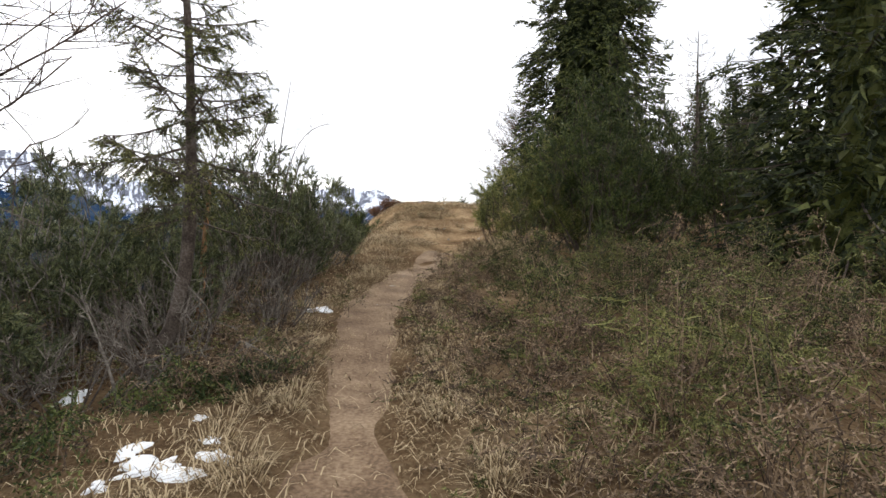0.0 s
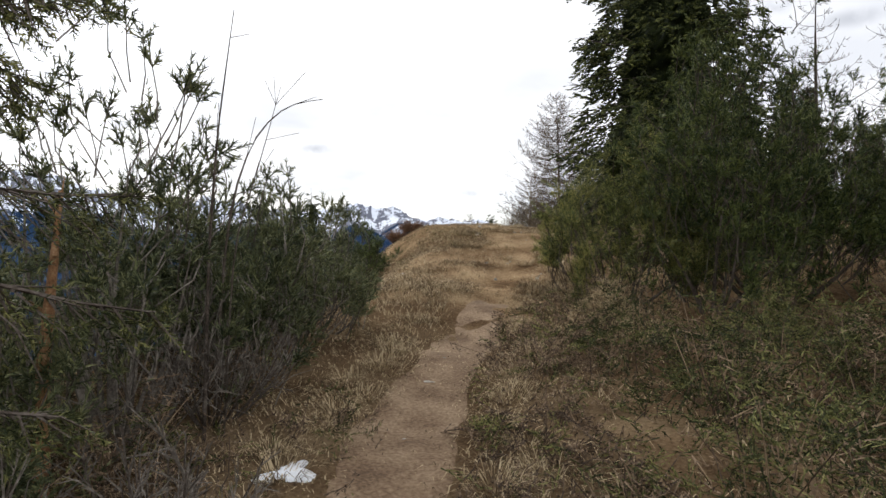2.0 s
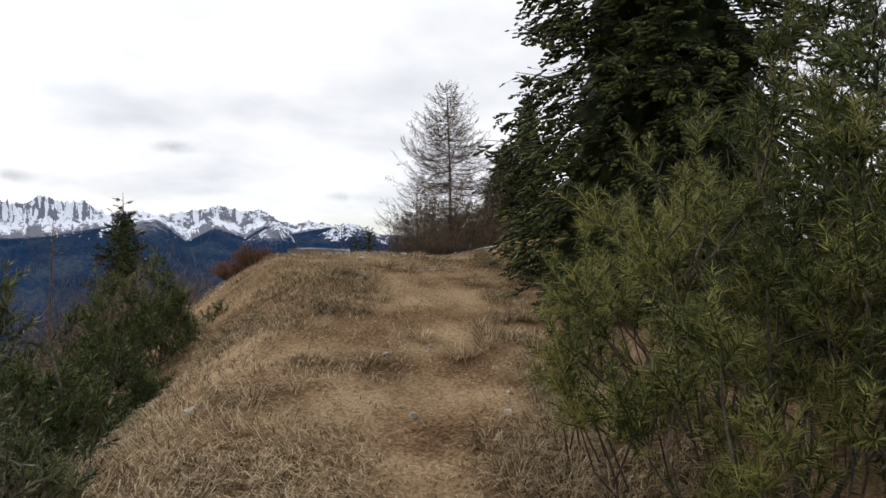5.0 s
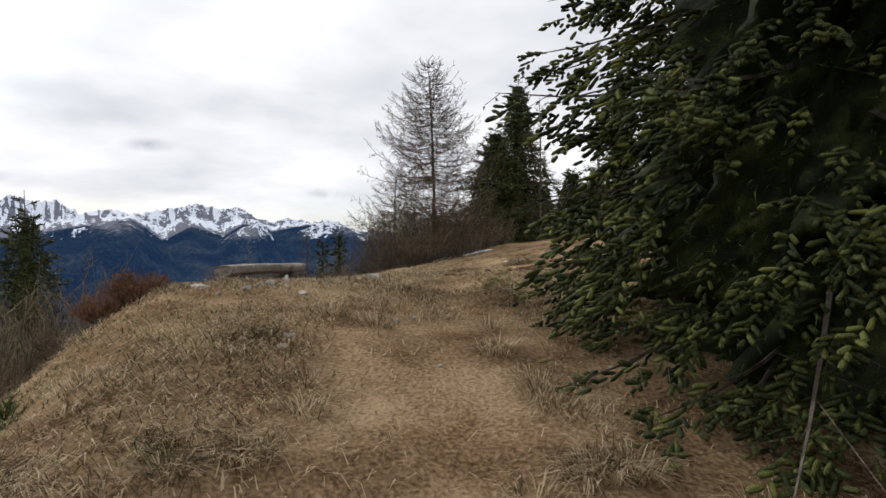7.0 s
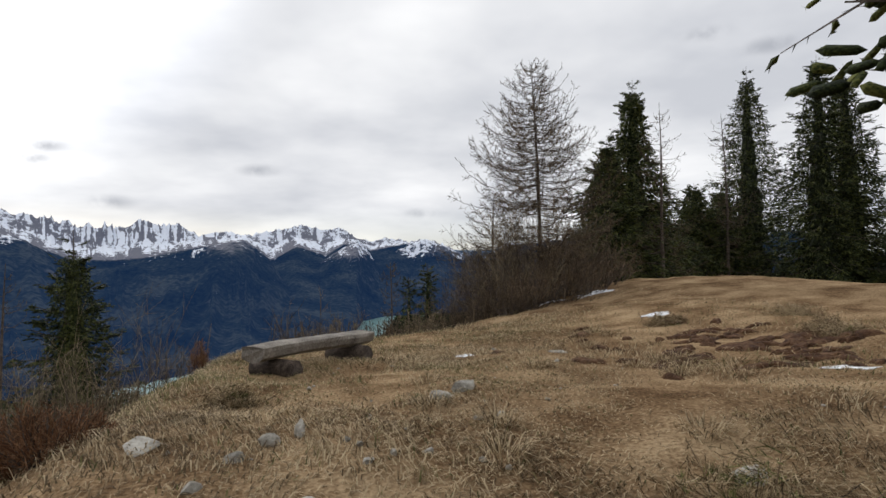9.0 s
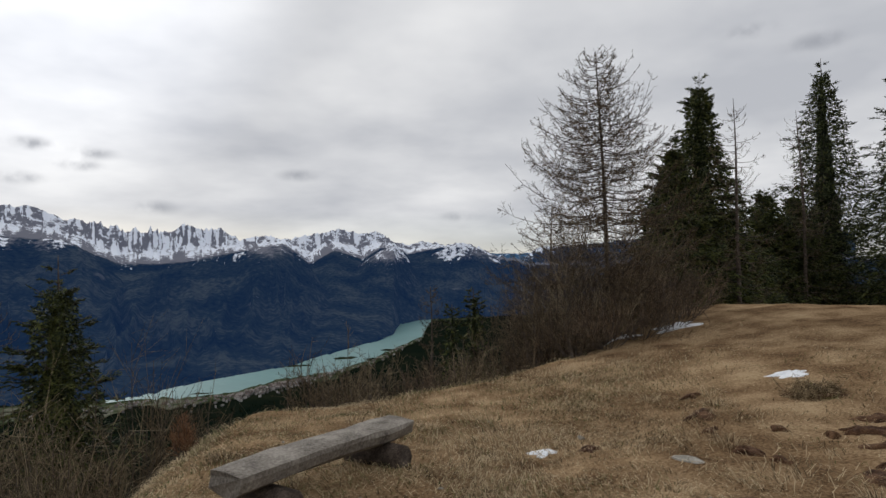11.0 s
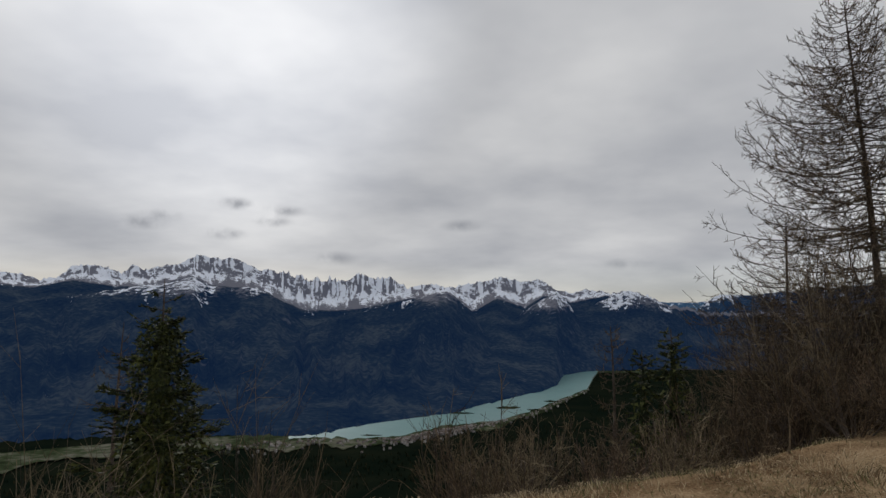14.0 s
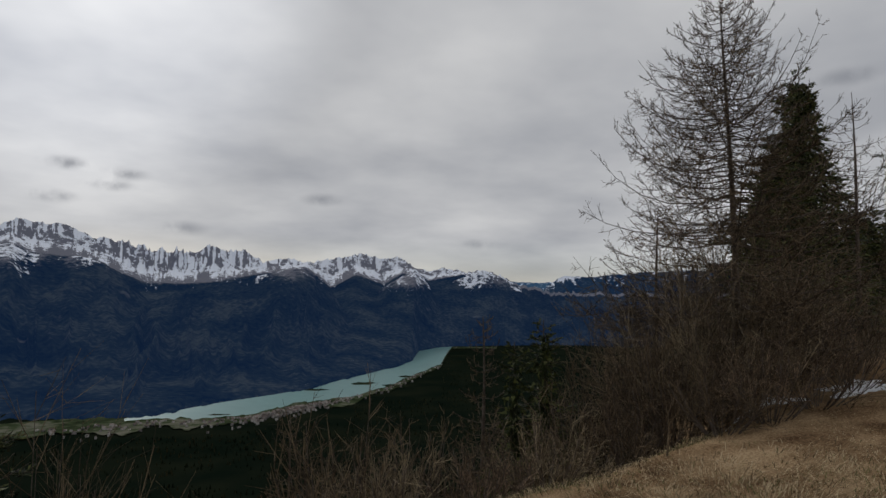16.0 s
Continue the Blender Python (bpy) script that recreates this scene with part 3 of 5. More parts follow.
M_STRAW = material("straw_grass", [(0.10, 0.068, 0.036), (0.33, 0.243, 0.14), (0.55, 0.44, 0.28)], 0.9, 14, 0.85, 0, island=0.5, translucent=0.2)
M_GREENGRASS = material("green_grass", [(0.06, 0.065, 0.02), (0.14, 0.135, 0.05), (0.23, 0.2, 0.09)], 0.9, 14, 0.85, 0, island=0.5, translucent=0.2)
M_STONE = material("pale_limestone", [(0.19, 0.175, 0.148), (0.34, 0.318, 0.275), (0.5, 0.475, 0.42)], 7, 50, 0.9, 0.6, objvar=0.2)
M_SNOW = material("old_snow", [(0.68, 0.7, 0.74), (0.8, 0.82, 0.85), (0.88, 0.89, 0.91)], 5, 60, 0.6, 0.4, dist=0.008)
M_DIRT = material("bare_dark_soil", [(0.03, 0.013, 0.007), (0.085, 0.042, 0.021), (0.17, 0.095, 0.05)], 8, 60, 0.95, 0.8, dist=0.02)
M_PLANK = material("weathered_bench_wood", [(0.085, 0.072, 0.06), (0.19, 0.168, 0.142), (0.3, 0.272, 0.235)], 5, 45, 0.85, 0.5)
M_LOG = material("dark_log_end", [(0.02, 0.015, 0.012), (0.06, 0.045, 0.035), (0.13, 0.10, 0.08)], 14, 80, 0.95, 0.5)

# ---- plant geometry ----
UP = np.array([0.0, 0.0, 1.0])


def unit(v):
    return v / np.maximum(np.linalg.norm(v, axis=-1, keepdims=True), 1e-9)


def frame_of(d):
    """Two unit vectors across each direction."""
    ref = np.where(np.abs(d[:, 2:3]) > 0.9, np.array([[1.0, 0, 0]]), np.array([[0, 0, 1.0]]))
    a = unit(np.cross(d, ref))
    return a, np.cross(d, a)


def prisms(p0, p1, r0, r1, sides=3):
    """Thin tapered sticks."""
    n = len(p0)
    if not n:
        return np.zeros((0, 3)), np.zeros((0, 3), int)
    a, b = frame_of(unit(p1 - p0))
    ang = np.arange(sides) * 2 * np.pi / sides
    ring = a[:, None, :] * np.cos(ang)[None, :, None] + b[:, None, :] * np.sin(ang)[None, :, None]
    v = np.concatenate([p0[:, None] + ring * np.reshape(r0, (-1, 1, 1)), p1[:, None] + ring * np.reshape(r1, (-1, 1, 1))], 1)
    i, j = np.arange(sides), (np.arange(sides) + 1) % sides
    f = np.concatenate([np.stack([i, j, j + sides], 1), np.stack([i, j + sides, i + sides], 1)])
    return v.reshape(-1, 3), (f[None] + (np.arange(n) * 2 * sides)[:, None, None]).reshape(-1, 3)


def spikes(base, d, w, rng):
    """One slim triangle for each needle or leaf."""
    n = len(base)
    a, b = frame_of(unit(d))
    t = rng.uniform(0, np.pi, (n, 1))
    s = (a * np.cos(t) + b * np.sin(t)) * np.reshape(w, (-1, 1)) / 2
    v = np.stack([base - s, base + s, base + d], 1).reshape(-1, 3)
    return v, np.arange(3 * n).reshape(-1, 3)


def spindles(p, d, length, r):
    """Slim three-sided buds, thickest below the middle: shoots thick with needles."""
    n = len(p)
    a, b = frame_of(d)
    ang = np.arange(3) * 2 * np.pi / 3
    ring = a[:, None, :] * np.cos(ang)[None, :, None] + b[:, None, :] * np.sin(ang)[None, :, None]
    v = np.concatenate([p[:, None], (p + d * (length * 0.4)[:, None])[:, None] + ring * np.reshape(r, (-1, 1, 1)), (p + d * length[:, None])[:, None]], 1).reshape(-1, 3)
    f = np.array([(0, 2, 1), (0, 3, 2), (0, 1, 3), (1, 2, 4), (2, 3, 4), (3, 1, 4)])
    return v, (f[None] + (np.arange(n) * 5)[:, None, None]).reshape(-1, 3)


def fingers(p, d, length, r):
    """Blunt four-sided shoots, as thick near the tip as near the foot."""
    n = len(p)
    a, b = frame_of(d)
    ang = np.arange(4) * np.pi / 2
    ring = (a[:, None, :] * np.cos(ang)[None, :, None] + b[:, None, :] * np.sin(ang)[None, :, None]) * np.reshape(r, (-1, 1, 1))
    q = length[:, None]
    v = np.concatenate([p[:, None], (p + d * q * 0.2)[:, None] + ring * 0.85, (p + d * q * 0.8)[:, None] + ring, (p + d * q)[:, None]], 1).reshape(-1, 3)
    f = [(0, 1 + (i + 1) % 4, 1 + i) for i in range(4)] + [(5 + i, 5 + (i + 1) % 4, 9) for i in range(4)]
    for i in range(4):
        j = (i + 1) % 4
        f += [(1 + i, 1 + j, 5 + j), (1 + i, 5 + j, 5 + i)]
    return v, (np.array(f)[None] + (np.arange(n) * 10)[:, None, None]).reshape(-1, 3)


def joined(pieces):
    vs, fs, k = [], [], 0
    for v, f in pieces:
        vs.append(v); fs.append(f + k); k += len(v)
    return np.concatenate(vs), np.concatenate(fs)


def bezier(a, b, c, s):
    s = np.reshape(s, (-1, 1))
    return a * (1 - s) ** 2 + 2 * b * s * (1 - s) + c * s * s


def bez_dir(a, b, c, s):
    s = np.reshape(s, (-1, 1))
    return unit((b - a) * (1 - s) + (c - b) * s)


def curved_sticks(a, b, c, r0, r1, k=4, sides=3):
    out = []
    for i in range(k):
        s0, s1 = i / k, (i + 1) / k
        n = len(a)
        out.append(prisms(bezier(a, b, c, np.full(n, s0)), bezier(a, b, c, np.full(n, s1)), r0 + (r1 - r0) * s0, r0 + (r1 - r0) * s1, sides))
    return joined(out)


def trunk_tube(h, r, lean, rng, sides=9, k=14, wob=0.02, flare=1.5, sweep=0.0):
    s = np.linspace(0, 1, k) ** (1.6 if sweep else 1.0)
    cx = lean[0] * s - sweep * np.exp(-s * 9) + wob * h * 0.3 * np.sin(s * 5 + rng.uniform(0, 6)) * s
    cy = lean[1] * s + wob * h * 0.3 * np.cos(s * 4 + rng.uniform(0, 6)) * s
    rad = r * (1 - s) ** 0.85 * (1 + (flare - 1) * np.exp(-s * 18)) + 0.006
    ang = np.linspace(0, 2 * np.pi, sides, endpoint=False)
    knob = 1 + 0.10 * rng.normal(size=(k, sides))
    x = cx[:, None] + rad[:, None] * knob * np.cos(ang)
    y = cy[:, None] + rad[:, None] * knob * np.sin(ang)
    z = np.repeat((s * h - 0.12)[:, None], sides, 1)
    f = []
    for i in range(k - 1):
        for j in range(sides):
            q = (j + 1) % sides
            f += [(i * sides + j, i * sides + q, (i + 1) * sides + q), (i * sides + j, (i + 1) * sides + q, (i + 1) * sides + j)]
    return np.stack([x, y, z], -1).reshape(-1, 3), np.array(f), (lambda u: np.stack([np.interp(u, s, cx), np.interp(u, s, cy), u * h - 0.12], -1))


def part(name, geo, mat, parent, label="", smooth=False):
    ob = new(name, mesh_from(name, geo[0], geo[1], [mat], smooth))
    ob.parent = parent
    if name in ("branchwork", "twigwork", "stemwork", "limbwork", "needle_cover", "foliage", "dry_foliage", "crown"):
        tagged(ob, kind="stuff")
    if label:
        tagged(ob, label)
    return ob


def thing(name, x, y, label, category, group="", turn=0.0, sink=0.0):
    ob = new(name)
    ob.matrix_basis = pose(x, y, float(height(x, y)) - sink, 0, 0, turn)
    return tagged(ob, label, category, group)


def spruce(x, y, h, r, label, seed, nb=110, tpb=12, npt=12, nl=0.05, nw=0.012, cover=1.0, clear=0.03, lean=(0, 0), group="", core=0.02, m=4, shoot=0.13, fill=0, inner=0, spray=0.34, fat=0.6, grain=1.0, low=1.3, power=0.75, foliage=None, trunk_r=None, droop=0.35, ragged=0.0, sink=0.0, fine=False, heart=0.26, sweep=0.0):
    rng = np.random.default_rng(seed)
    ob = thing("spruce_tree", x, y, label, "tree", group, sink=sink)
    tv, tf, axis = trunk_tube(h, trunk_r or 0.009 * h + 0.015, lean, rng, sweep=sweep)
    part("trunk", (tv, tf), M_BARK, ob, smooth=True)
    u = np.sort(rng.uniform(clear, 0.985, nb) ** (low / 1.3))
    u[-12:] = np.linspace(0.84, 0.972, 12)
    L = r * (1 - u) ** power * rng.uniform(0.68 - ragged, 1.12, nb) + 0.05
    az = np.arange(nb) * 2.39996 + rng.normal(0, 0.35, nb)
    out = np.stack([np.cos(az), np.sin(az), 0 * az], -1)
    rise = (-droop + (droop + 0.55) * u**1.3) + rng.normal(0, 0.06 + 0.3 * abs(ragged), nb)
    a = axis(u)
    c = a + out * L[:, None] + UP * (rise * L)[:, None]
    b = a + out * (L * 0.55)[:, None] + UP * (rise * L * 0.55 - 0.10 * L)[:, None]
    br = curved_sticks(a, b, c, 0.009 * L + 0.005, np.full(nb, 0.003), 4)
    part("branchwork", br, M_BARK, ob)
    cnt = np.maximum(3, (tpb * (L / r) ** 0.9).astype(int))
    i = np.repeat(np.arange(nb), cnt)
    s = rng.uniform(0.12, 1.0, len(i)) ** 0.75
    p, t = bezier(a[i], b[i], c[i], s), bez_dir(a[i], b[i], c[i], s)
    side = unit(np.cross(t, UP)) * rng.choice([-1.0, 1.0], len(i))[:, None]
    d = unit(t * 0.7 + side * rng.uniform(0.2, 1.1, (len(i), 1)) + UP * rng.uniform(-0.6 - 1.6 * ragged, 0.15, (len(i), 1)))
    tl = np.clip(L[i] * (1.15 - s) * 0.5, 0.12, 0.75) * rng.uniform(0.7, 1.2, len(i))
    # side shoots on every twig
    j = np.repeat(np.arange(len(i)), m)
    f = np.tile(np.linspace(0.3, 0.95, m), len(i)) + rng.normal(0, 0.06, len(j))
    q = p[j] + d[j] * (tl[j] * f)[:, None]
    e = unit(d[j] * 0.8 + unit(np.cross(d[j], UP)) * rng.uniform(-0.9, 0.9, (len(j), 1)) + UP * rng.uniform(-0.3, 0.15, (len(j), 1)))
    el = np.clip(tl[j] * 0.5, 0.06, shoot) * rng.uniform(0.7, 1.2, len(j))
    P, D, S = np.concatenate([p, q]), np.concatenate([d, e]), np.concatenate([tl, el])
    sticks = prisms(p, p + d * tl[:, None], np.full(len(p), 0.004), np.full(len(p), 0.0015))
    part("twigwork", sticks, M_BARK, ob)
    keep = rng.uniform(size=len(P)) < cover
    P, D, S = P[keep], D[keep], S[keep]
    n = np.repeat(np.arange(len(P)), npt)
    g = rng.uniform(0.05, 1.0, len(n))
    A, B = frame_of(D[n])
    w = rng.uniform(0, 2 * np.pi, (len(n), 1))
    nd = unit(D[n] * 0.8 + (A * np.cos(w) + B * np.sin(w)) * 0.75 + UP * 0.1) * (nl * rng.uniform(0.7, 1.2, (len(n), 1)))
    geo = [spikes(P[n] + D[n] * (S[n] * g)[:, None], nd, np.full(len(n), nw), rng)]
    if fill:
        # fans of shoots along the outer part of every branch
        bi = rng.choice(nb, fill, p=(L + 0.12) / (L + 0.12).sum())
        bs = rng.uniform(0.22, 1.0, fill) ** 0.7
        ft = bez_dir(a[bi], b[bi], c[bi], bs)
        fs = unit(np.cross(ft, UP)) * rng.normal(0, 1, (fill, 1))
        fp = bezier(a[bi], b[bi], c[bi], bs) + fs * (L[bi] * 0.13 * (1.15 - bs))[:, None] - UP * (rng.uniform(0, 0.09, fill) * L[bi])[:, None]
        fu = u[bi]
        fd = unit(ft * 0.85 + fs * 0.5 + UP * (rng.uniform(-0.4, 0.12, fill) + 0.5 * fu**3)[:, None])
        if fine:
            # overlapping outer sprays, gathered in clumps with dark gaps between
            cn = fill * 3 // 5
            ca, cu = rng.uniform(0, 2 * np.pi, cn * 2), rng.uniform(0, 1, cn * 2) ** 1.25 * 0.8 + 0.005
            clump = fbm(ca * 2.6, cu * h * 1.5, 2, seed + 9)
            pick = np.argsort(-clump + rng.uniform(0, 0.9, cn * 2))[:cn]
            ca, cu, clump = ca[pick], cu[pick], clump[pick]
            co = np.stack([np.cos(ca), np.sin(ca), 0 * ca], -1)
            cr = r * (1 - cu) ** power * (0.66 + 0.2 * clump + rng.uniform(-0.16, 0.08, cn))
            fp[:cn] = axis(cu) + co * cr[:, None] - UP * (cr * droop * 0.5 * (1 - cu))[:, None]
            fu[:cn] = cu
            fd[:cn] = unit(co + np.cross(co, UP) * rng.normal(0, 0.45, (cn, 1)) + UP * rng.uniform(-0.75, -0.05, (cn, 1)))
        # every spray is a drooping fan of finger-like shoots
        sl = spray * rng.uniform(0.7, 1.3, fill) * np.clip(0.3 + 1.3 * (1 - fu), 0.3, 1)
        side = unit(np.cross(fd, UP) + rng.normal(0, 0.25, (fill, 3)))
        per = 7 if fine else 9
        k = np.repeat(np.arange(fill), per)
        o = np.tile(np.arange(per), fill)
        at = 0.15 + 0.85 * o / (per - 1)
        sign = np.where(o % 2 == 0, 1.0, -1.0) * np.where(o == per - 1, 0.0, 1.0)
        hp = fp[k] - fd[k] * (sl[k] * 0.5)[:, None] + fd[k] * (sl[k] * at)[:, None] - UP * (0.25 * sl[k] * at * at)[:, None]
        hd = unit(fd[k] * 0.8 + side[k] * (sign * rng.uniform(0.5, 0.9, len(k)))[:, None] - UP * 0.12 + rng.normal(0, 0.16, (len(k), 3)))
        hl = shoot * rng.uniform(0.7, 1.25, len(k)) * (1.15 - 0.35 * at) * np.clip(0.4 + 1.2 * (1 - fu[k]), 0.4, 1)
        geo.append((fingers if fine else spindles)(hp, hd, hl, core * rng.uniform(0.75, 1.3, len(k))))
        k2 = np.repeat(np.arange(len(hp)), npt)
        A, B = frame_of(hd[k2])
        w = rng.uniform(0, 2 * np.pi, (len(k2), 1))
        nd = unit(hd[k2] * 0.85 + (A * np.cos(w) + B * np.sin(w)) * 0.75) * (nl * rng.uniform(0.7, 1.2, (len(k2), 1)))
        geo.append(spikes(hp[k2] + hd[k2] * (hl[k2] * rng.uniform(0.05, 1, len(k2)))[:, None], nd, np.full(len(k2), nw), rng))
    if inner:
        # the close-grown inside of the crown
        iu = rng.uniform(clear, 0.95, inner) ** low
        ia = rng.uniform(0, 2 * np.pi, inner)
        ir = r * (1 - iu) ** power * (fat + 0.2 * fbm(ia * 1.7, iu * h * 1.3, 3, seed)) * rng.uniform(0.05, 1, inner) ** 0.5
        io = np.stack([np.cos(ia), np.sin(ia), 0 * ia], -1)
        ip = axis(iu) + io * ir[:, None] - UP * (ir * (droop * 0.75 * (1 - iu) + 0.04))[:, None]
        idr = unit(io * 0.7 + rng.normal(0, 0.45, (inner, 3)) - UP * 0.3)
        ilen = spray * grain * rng.uniform(0.45, 0.8, inner) * np.clip(0.3 + 1.3 * (1 - iu), 0.3, 1)
        geo.append(spikes(ip, idr * ilen[:, None], rng.uniform(0.005, 0.009, inner) if fine else spray * grain * rng.uniform(0.14, 0.24, inner), rng))
    if inner:
        # the closed heart of old wood and needles, in ragged hanging tiers
        nu, na = (150, 96) if fine else (46, 30)
        hu, ha = np.meshgrid(np.linspace(max(clear, 0.03), 0.93, nu), np.linspace(0, 2 * np.pi, na), indexing="ij")
        tier = 0.5 + 0.5 * np.sin(hu * h * 5.2 + 2.2 * np.sin(ha * 3 + seed) + 1.7 * np.sin(ha * 5.0))
        hr = r * (1 - hu) ** (power + 0.25) * heart * (0.72 + 0.3 * tier + 0.28 * fbm(np.cos(ha) * 2.6 + seed, np.sin(ha) * 2.6 + hu * h * 1.9, 4, seed))
        hr = hr * (1 + 0.2 * fbm(np.cos(ha) * 13, np.sin(ha) * 13 + hu * h * 9, 2, seed + 3))
        hr[:, -1] = hr[:, 0]
        hp = axis(hu.ravel()) + np.stack([np.cos(ha) * hr, np.sin(ha) * hr, -hr * (droop * 0.7 * (1 - hu))], -1).reshape(-1, 3)
        quad = grid_faces(nu, na)
        geo.append((hp, np.concatenate([quad[:, [0, 1, 2]], quad[:, [0, 2, 3]]])))
    if core:
        geo.append(spindles(q, e, el * 1.05, core * rng.uniform(0.7, 1.2, len(q))))
    part("crown", joined(geo), foliage or M_SPRUCE, ob, smooth=fine)
    return ob


def larch(x, y, h, r, label, seed, nb=120, tpb=11, sub=4, clear=0.06, lean=(0, 0), power=0.8, mat=None, thick=1.0, group="", droop=0.15, trunk_r=None, name="larch_tree", sink=0.0):
    rng = np.random.default_rng(seed)
    ob = thing(name, x, y, label, "tree", group, sink=sink)
    tv, tf, axis = trunk_tube(h, trunk_r or 0.008 * h + 0.012, lean, rng, wob=0.03)
    part("trunk", (tv, tf), M_BARK, ob, smooth=True)
    u = np.sort(rng.uniform(clear, 0.98, nb))
    L = r * (1 - u) ** power * rng.uniform(0.55, 1.15, nb) + 0.08
    az = np.arange(nb) * 2.39996 + rng.normal(0, 0.4, nb)
    out = np.stack([np.cos(az), np.sin(az), 0 * az], -1)
    a = axis(u)
    c = a + out * L[:, None] + UP * (L * (0.1 + 0.4 * u + rng.normal(0, 0.13, nb)))[:, None]
    b = a + out * (L * 0.62)[:, None] - UP * (L * (droop + 0.05 - 0.12 * u + rng.normal(0, 0.08, nb)))[:, None]
    bs = curved_sticks(a, b, c, (0.004 * L + 0.004) * thick, np.full(nb, 0.0022) * thick, 5)
    part("branchwork", bs, M_BARK, ob)
    cnt = np.maximum(4, (tpb * (L / r) ** 0.8).astype(int))
    i = np.repeat(np.arange(nb), cnt)
    s = rng.uniform(0.15, 1.0, len(i))
    p, t = bezier(a[i], b[i], c[i], s), bez_dir(a[i], b[i], c[i], s)
    side = unit(np.cross(t, UP)) * rng.choice([-1.0, 1.0], len(i))[:, None]
    d = unit(t * rng.uniform(0.2, 0.75, (len(i), 1)) + side * rng.uniform(0.1, 0.9, (len(i), 1)) + UP * rng.uniform(-0.75, 0.65, (len(i), 1)))
    tl = np.clip(L[i] * (1.25 - s) * 0.3, 0.1, 0.42) * rng.uniform(0.6, 1.2, len(i))
    e0, e1 = p + d * (tl * 0.5)[:, None] - UP * 0.03, p + d * tl[:, None] + UP * rng.uniform(-0.02, 0.1, (len(i), 1))
    tw = curved_sticks(p, e0, e1, np.full(len(p), 0.0038) * thick, np.full(len(p), 0.002) * thick, 2)
    j = np.repeat(np.arange(len(i)), sub)
    f = rng.uniform(0.2, 1.0, len(j))
    q = bezier(p[j], e0[j], e1[j], f)
    e = unit(d[j] * 0.7 + rng.normal(0, 0.5, (len(j), 3)) + UP * 0.1)
    el = tl[j] * rng.uniform(0.2, 0.5, len(j))
    tw2 = prisms(q, q + e * el[:, None], np.full(len(j), 0.0026) * thick, np.full(len(j), 0.0014) * thick)
    part("twigwork", joined([tw, tw2]), mat or M_LARCH, ob)
    return ob


def bare_bush(x, y, h, r, label, seed, stems=26, tw=12, sub=4, mat=None, thick=1.0, name="bare_shrub", group="", spread=1.0, sink=0.02):
    rng = np.random.default_rng(seed)
    ob = thing(name, x, y, label, "shrub", group, sink=sink)
    az = rng.uniform(0, 2 * np.pi, stems)
    rr = r * np.sqrt(rng.uniform(0.02, 1, stems)) * spread
    out = np.stack([np.cos(az), np.sin(az), 0 * az], -1)
    a = out * (rr * 0.25)[:, None]
    top = h * (1 - 0.45 * (rr / r) ** 2) * rng.uniform(0.7, 1.08, stems)
    c = out * rr[:, None] + UP * top[:, None]
    b = out * (rr * 0.75)[:, None] + UP * (top * 0.4)[:, None]
    part("stemwork", curved_sticks(a, b, c, np.full(stems, 0.009) * thick, np.full(stems, 0.0035) * thick, 5), M_BARK, ob)
    i = np.repeat(np.arange(stems), tw)
    s = rng.uniform(0.2, 1, len(i))
    p, t = bezier(a[i], b[i], c[i], s), bez_dir(a[i], b[i], c[i], s)
    d = unit(t + rng.normal(0, 0.55, (len(i), 3)) + UP * 0.1)
    tl = h * rng.uniform(0.15, 0.38, len(i)) * (1.2 - 0.6 * s)
    p1 = p + d * tl[:, None]
    t1 = prisms(p, p1, np.full(len(p), 0.004) * thick, np.full(len(p), 0.002) * thick)
    j = np.repeat(np.arange(len(i)), sub)
    q = p[j] + d[j] * (tl[j] * rng.uniform(0.25, 1, len(j)))[:, None]
    e = unit(d[j] + rng.normal(0, 0.6, (len(j), 3)))
    t2 = prisms(q, q + e * (tl[j] * rng.uniform(0.25, 0.55, len(j)))[:, None], np.full(len(j), 0.0026) * thick, np.full(len(j), 0.0013) * thick)
    part("twigwork", joined([t1, t2]), mat or M_LARCH, ob)
    return ob


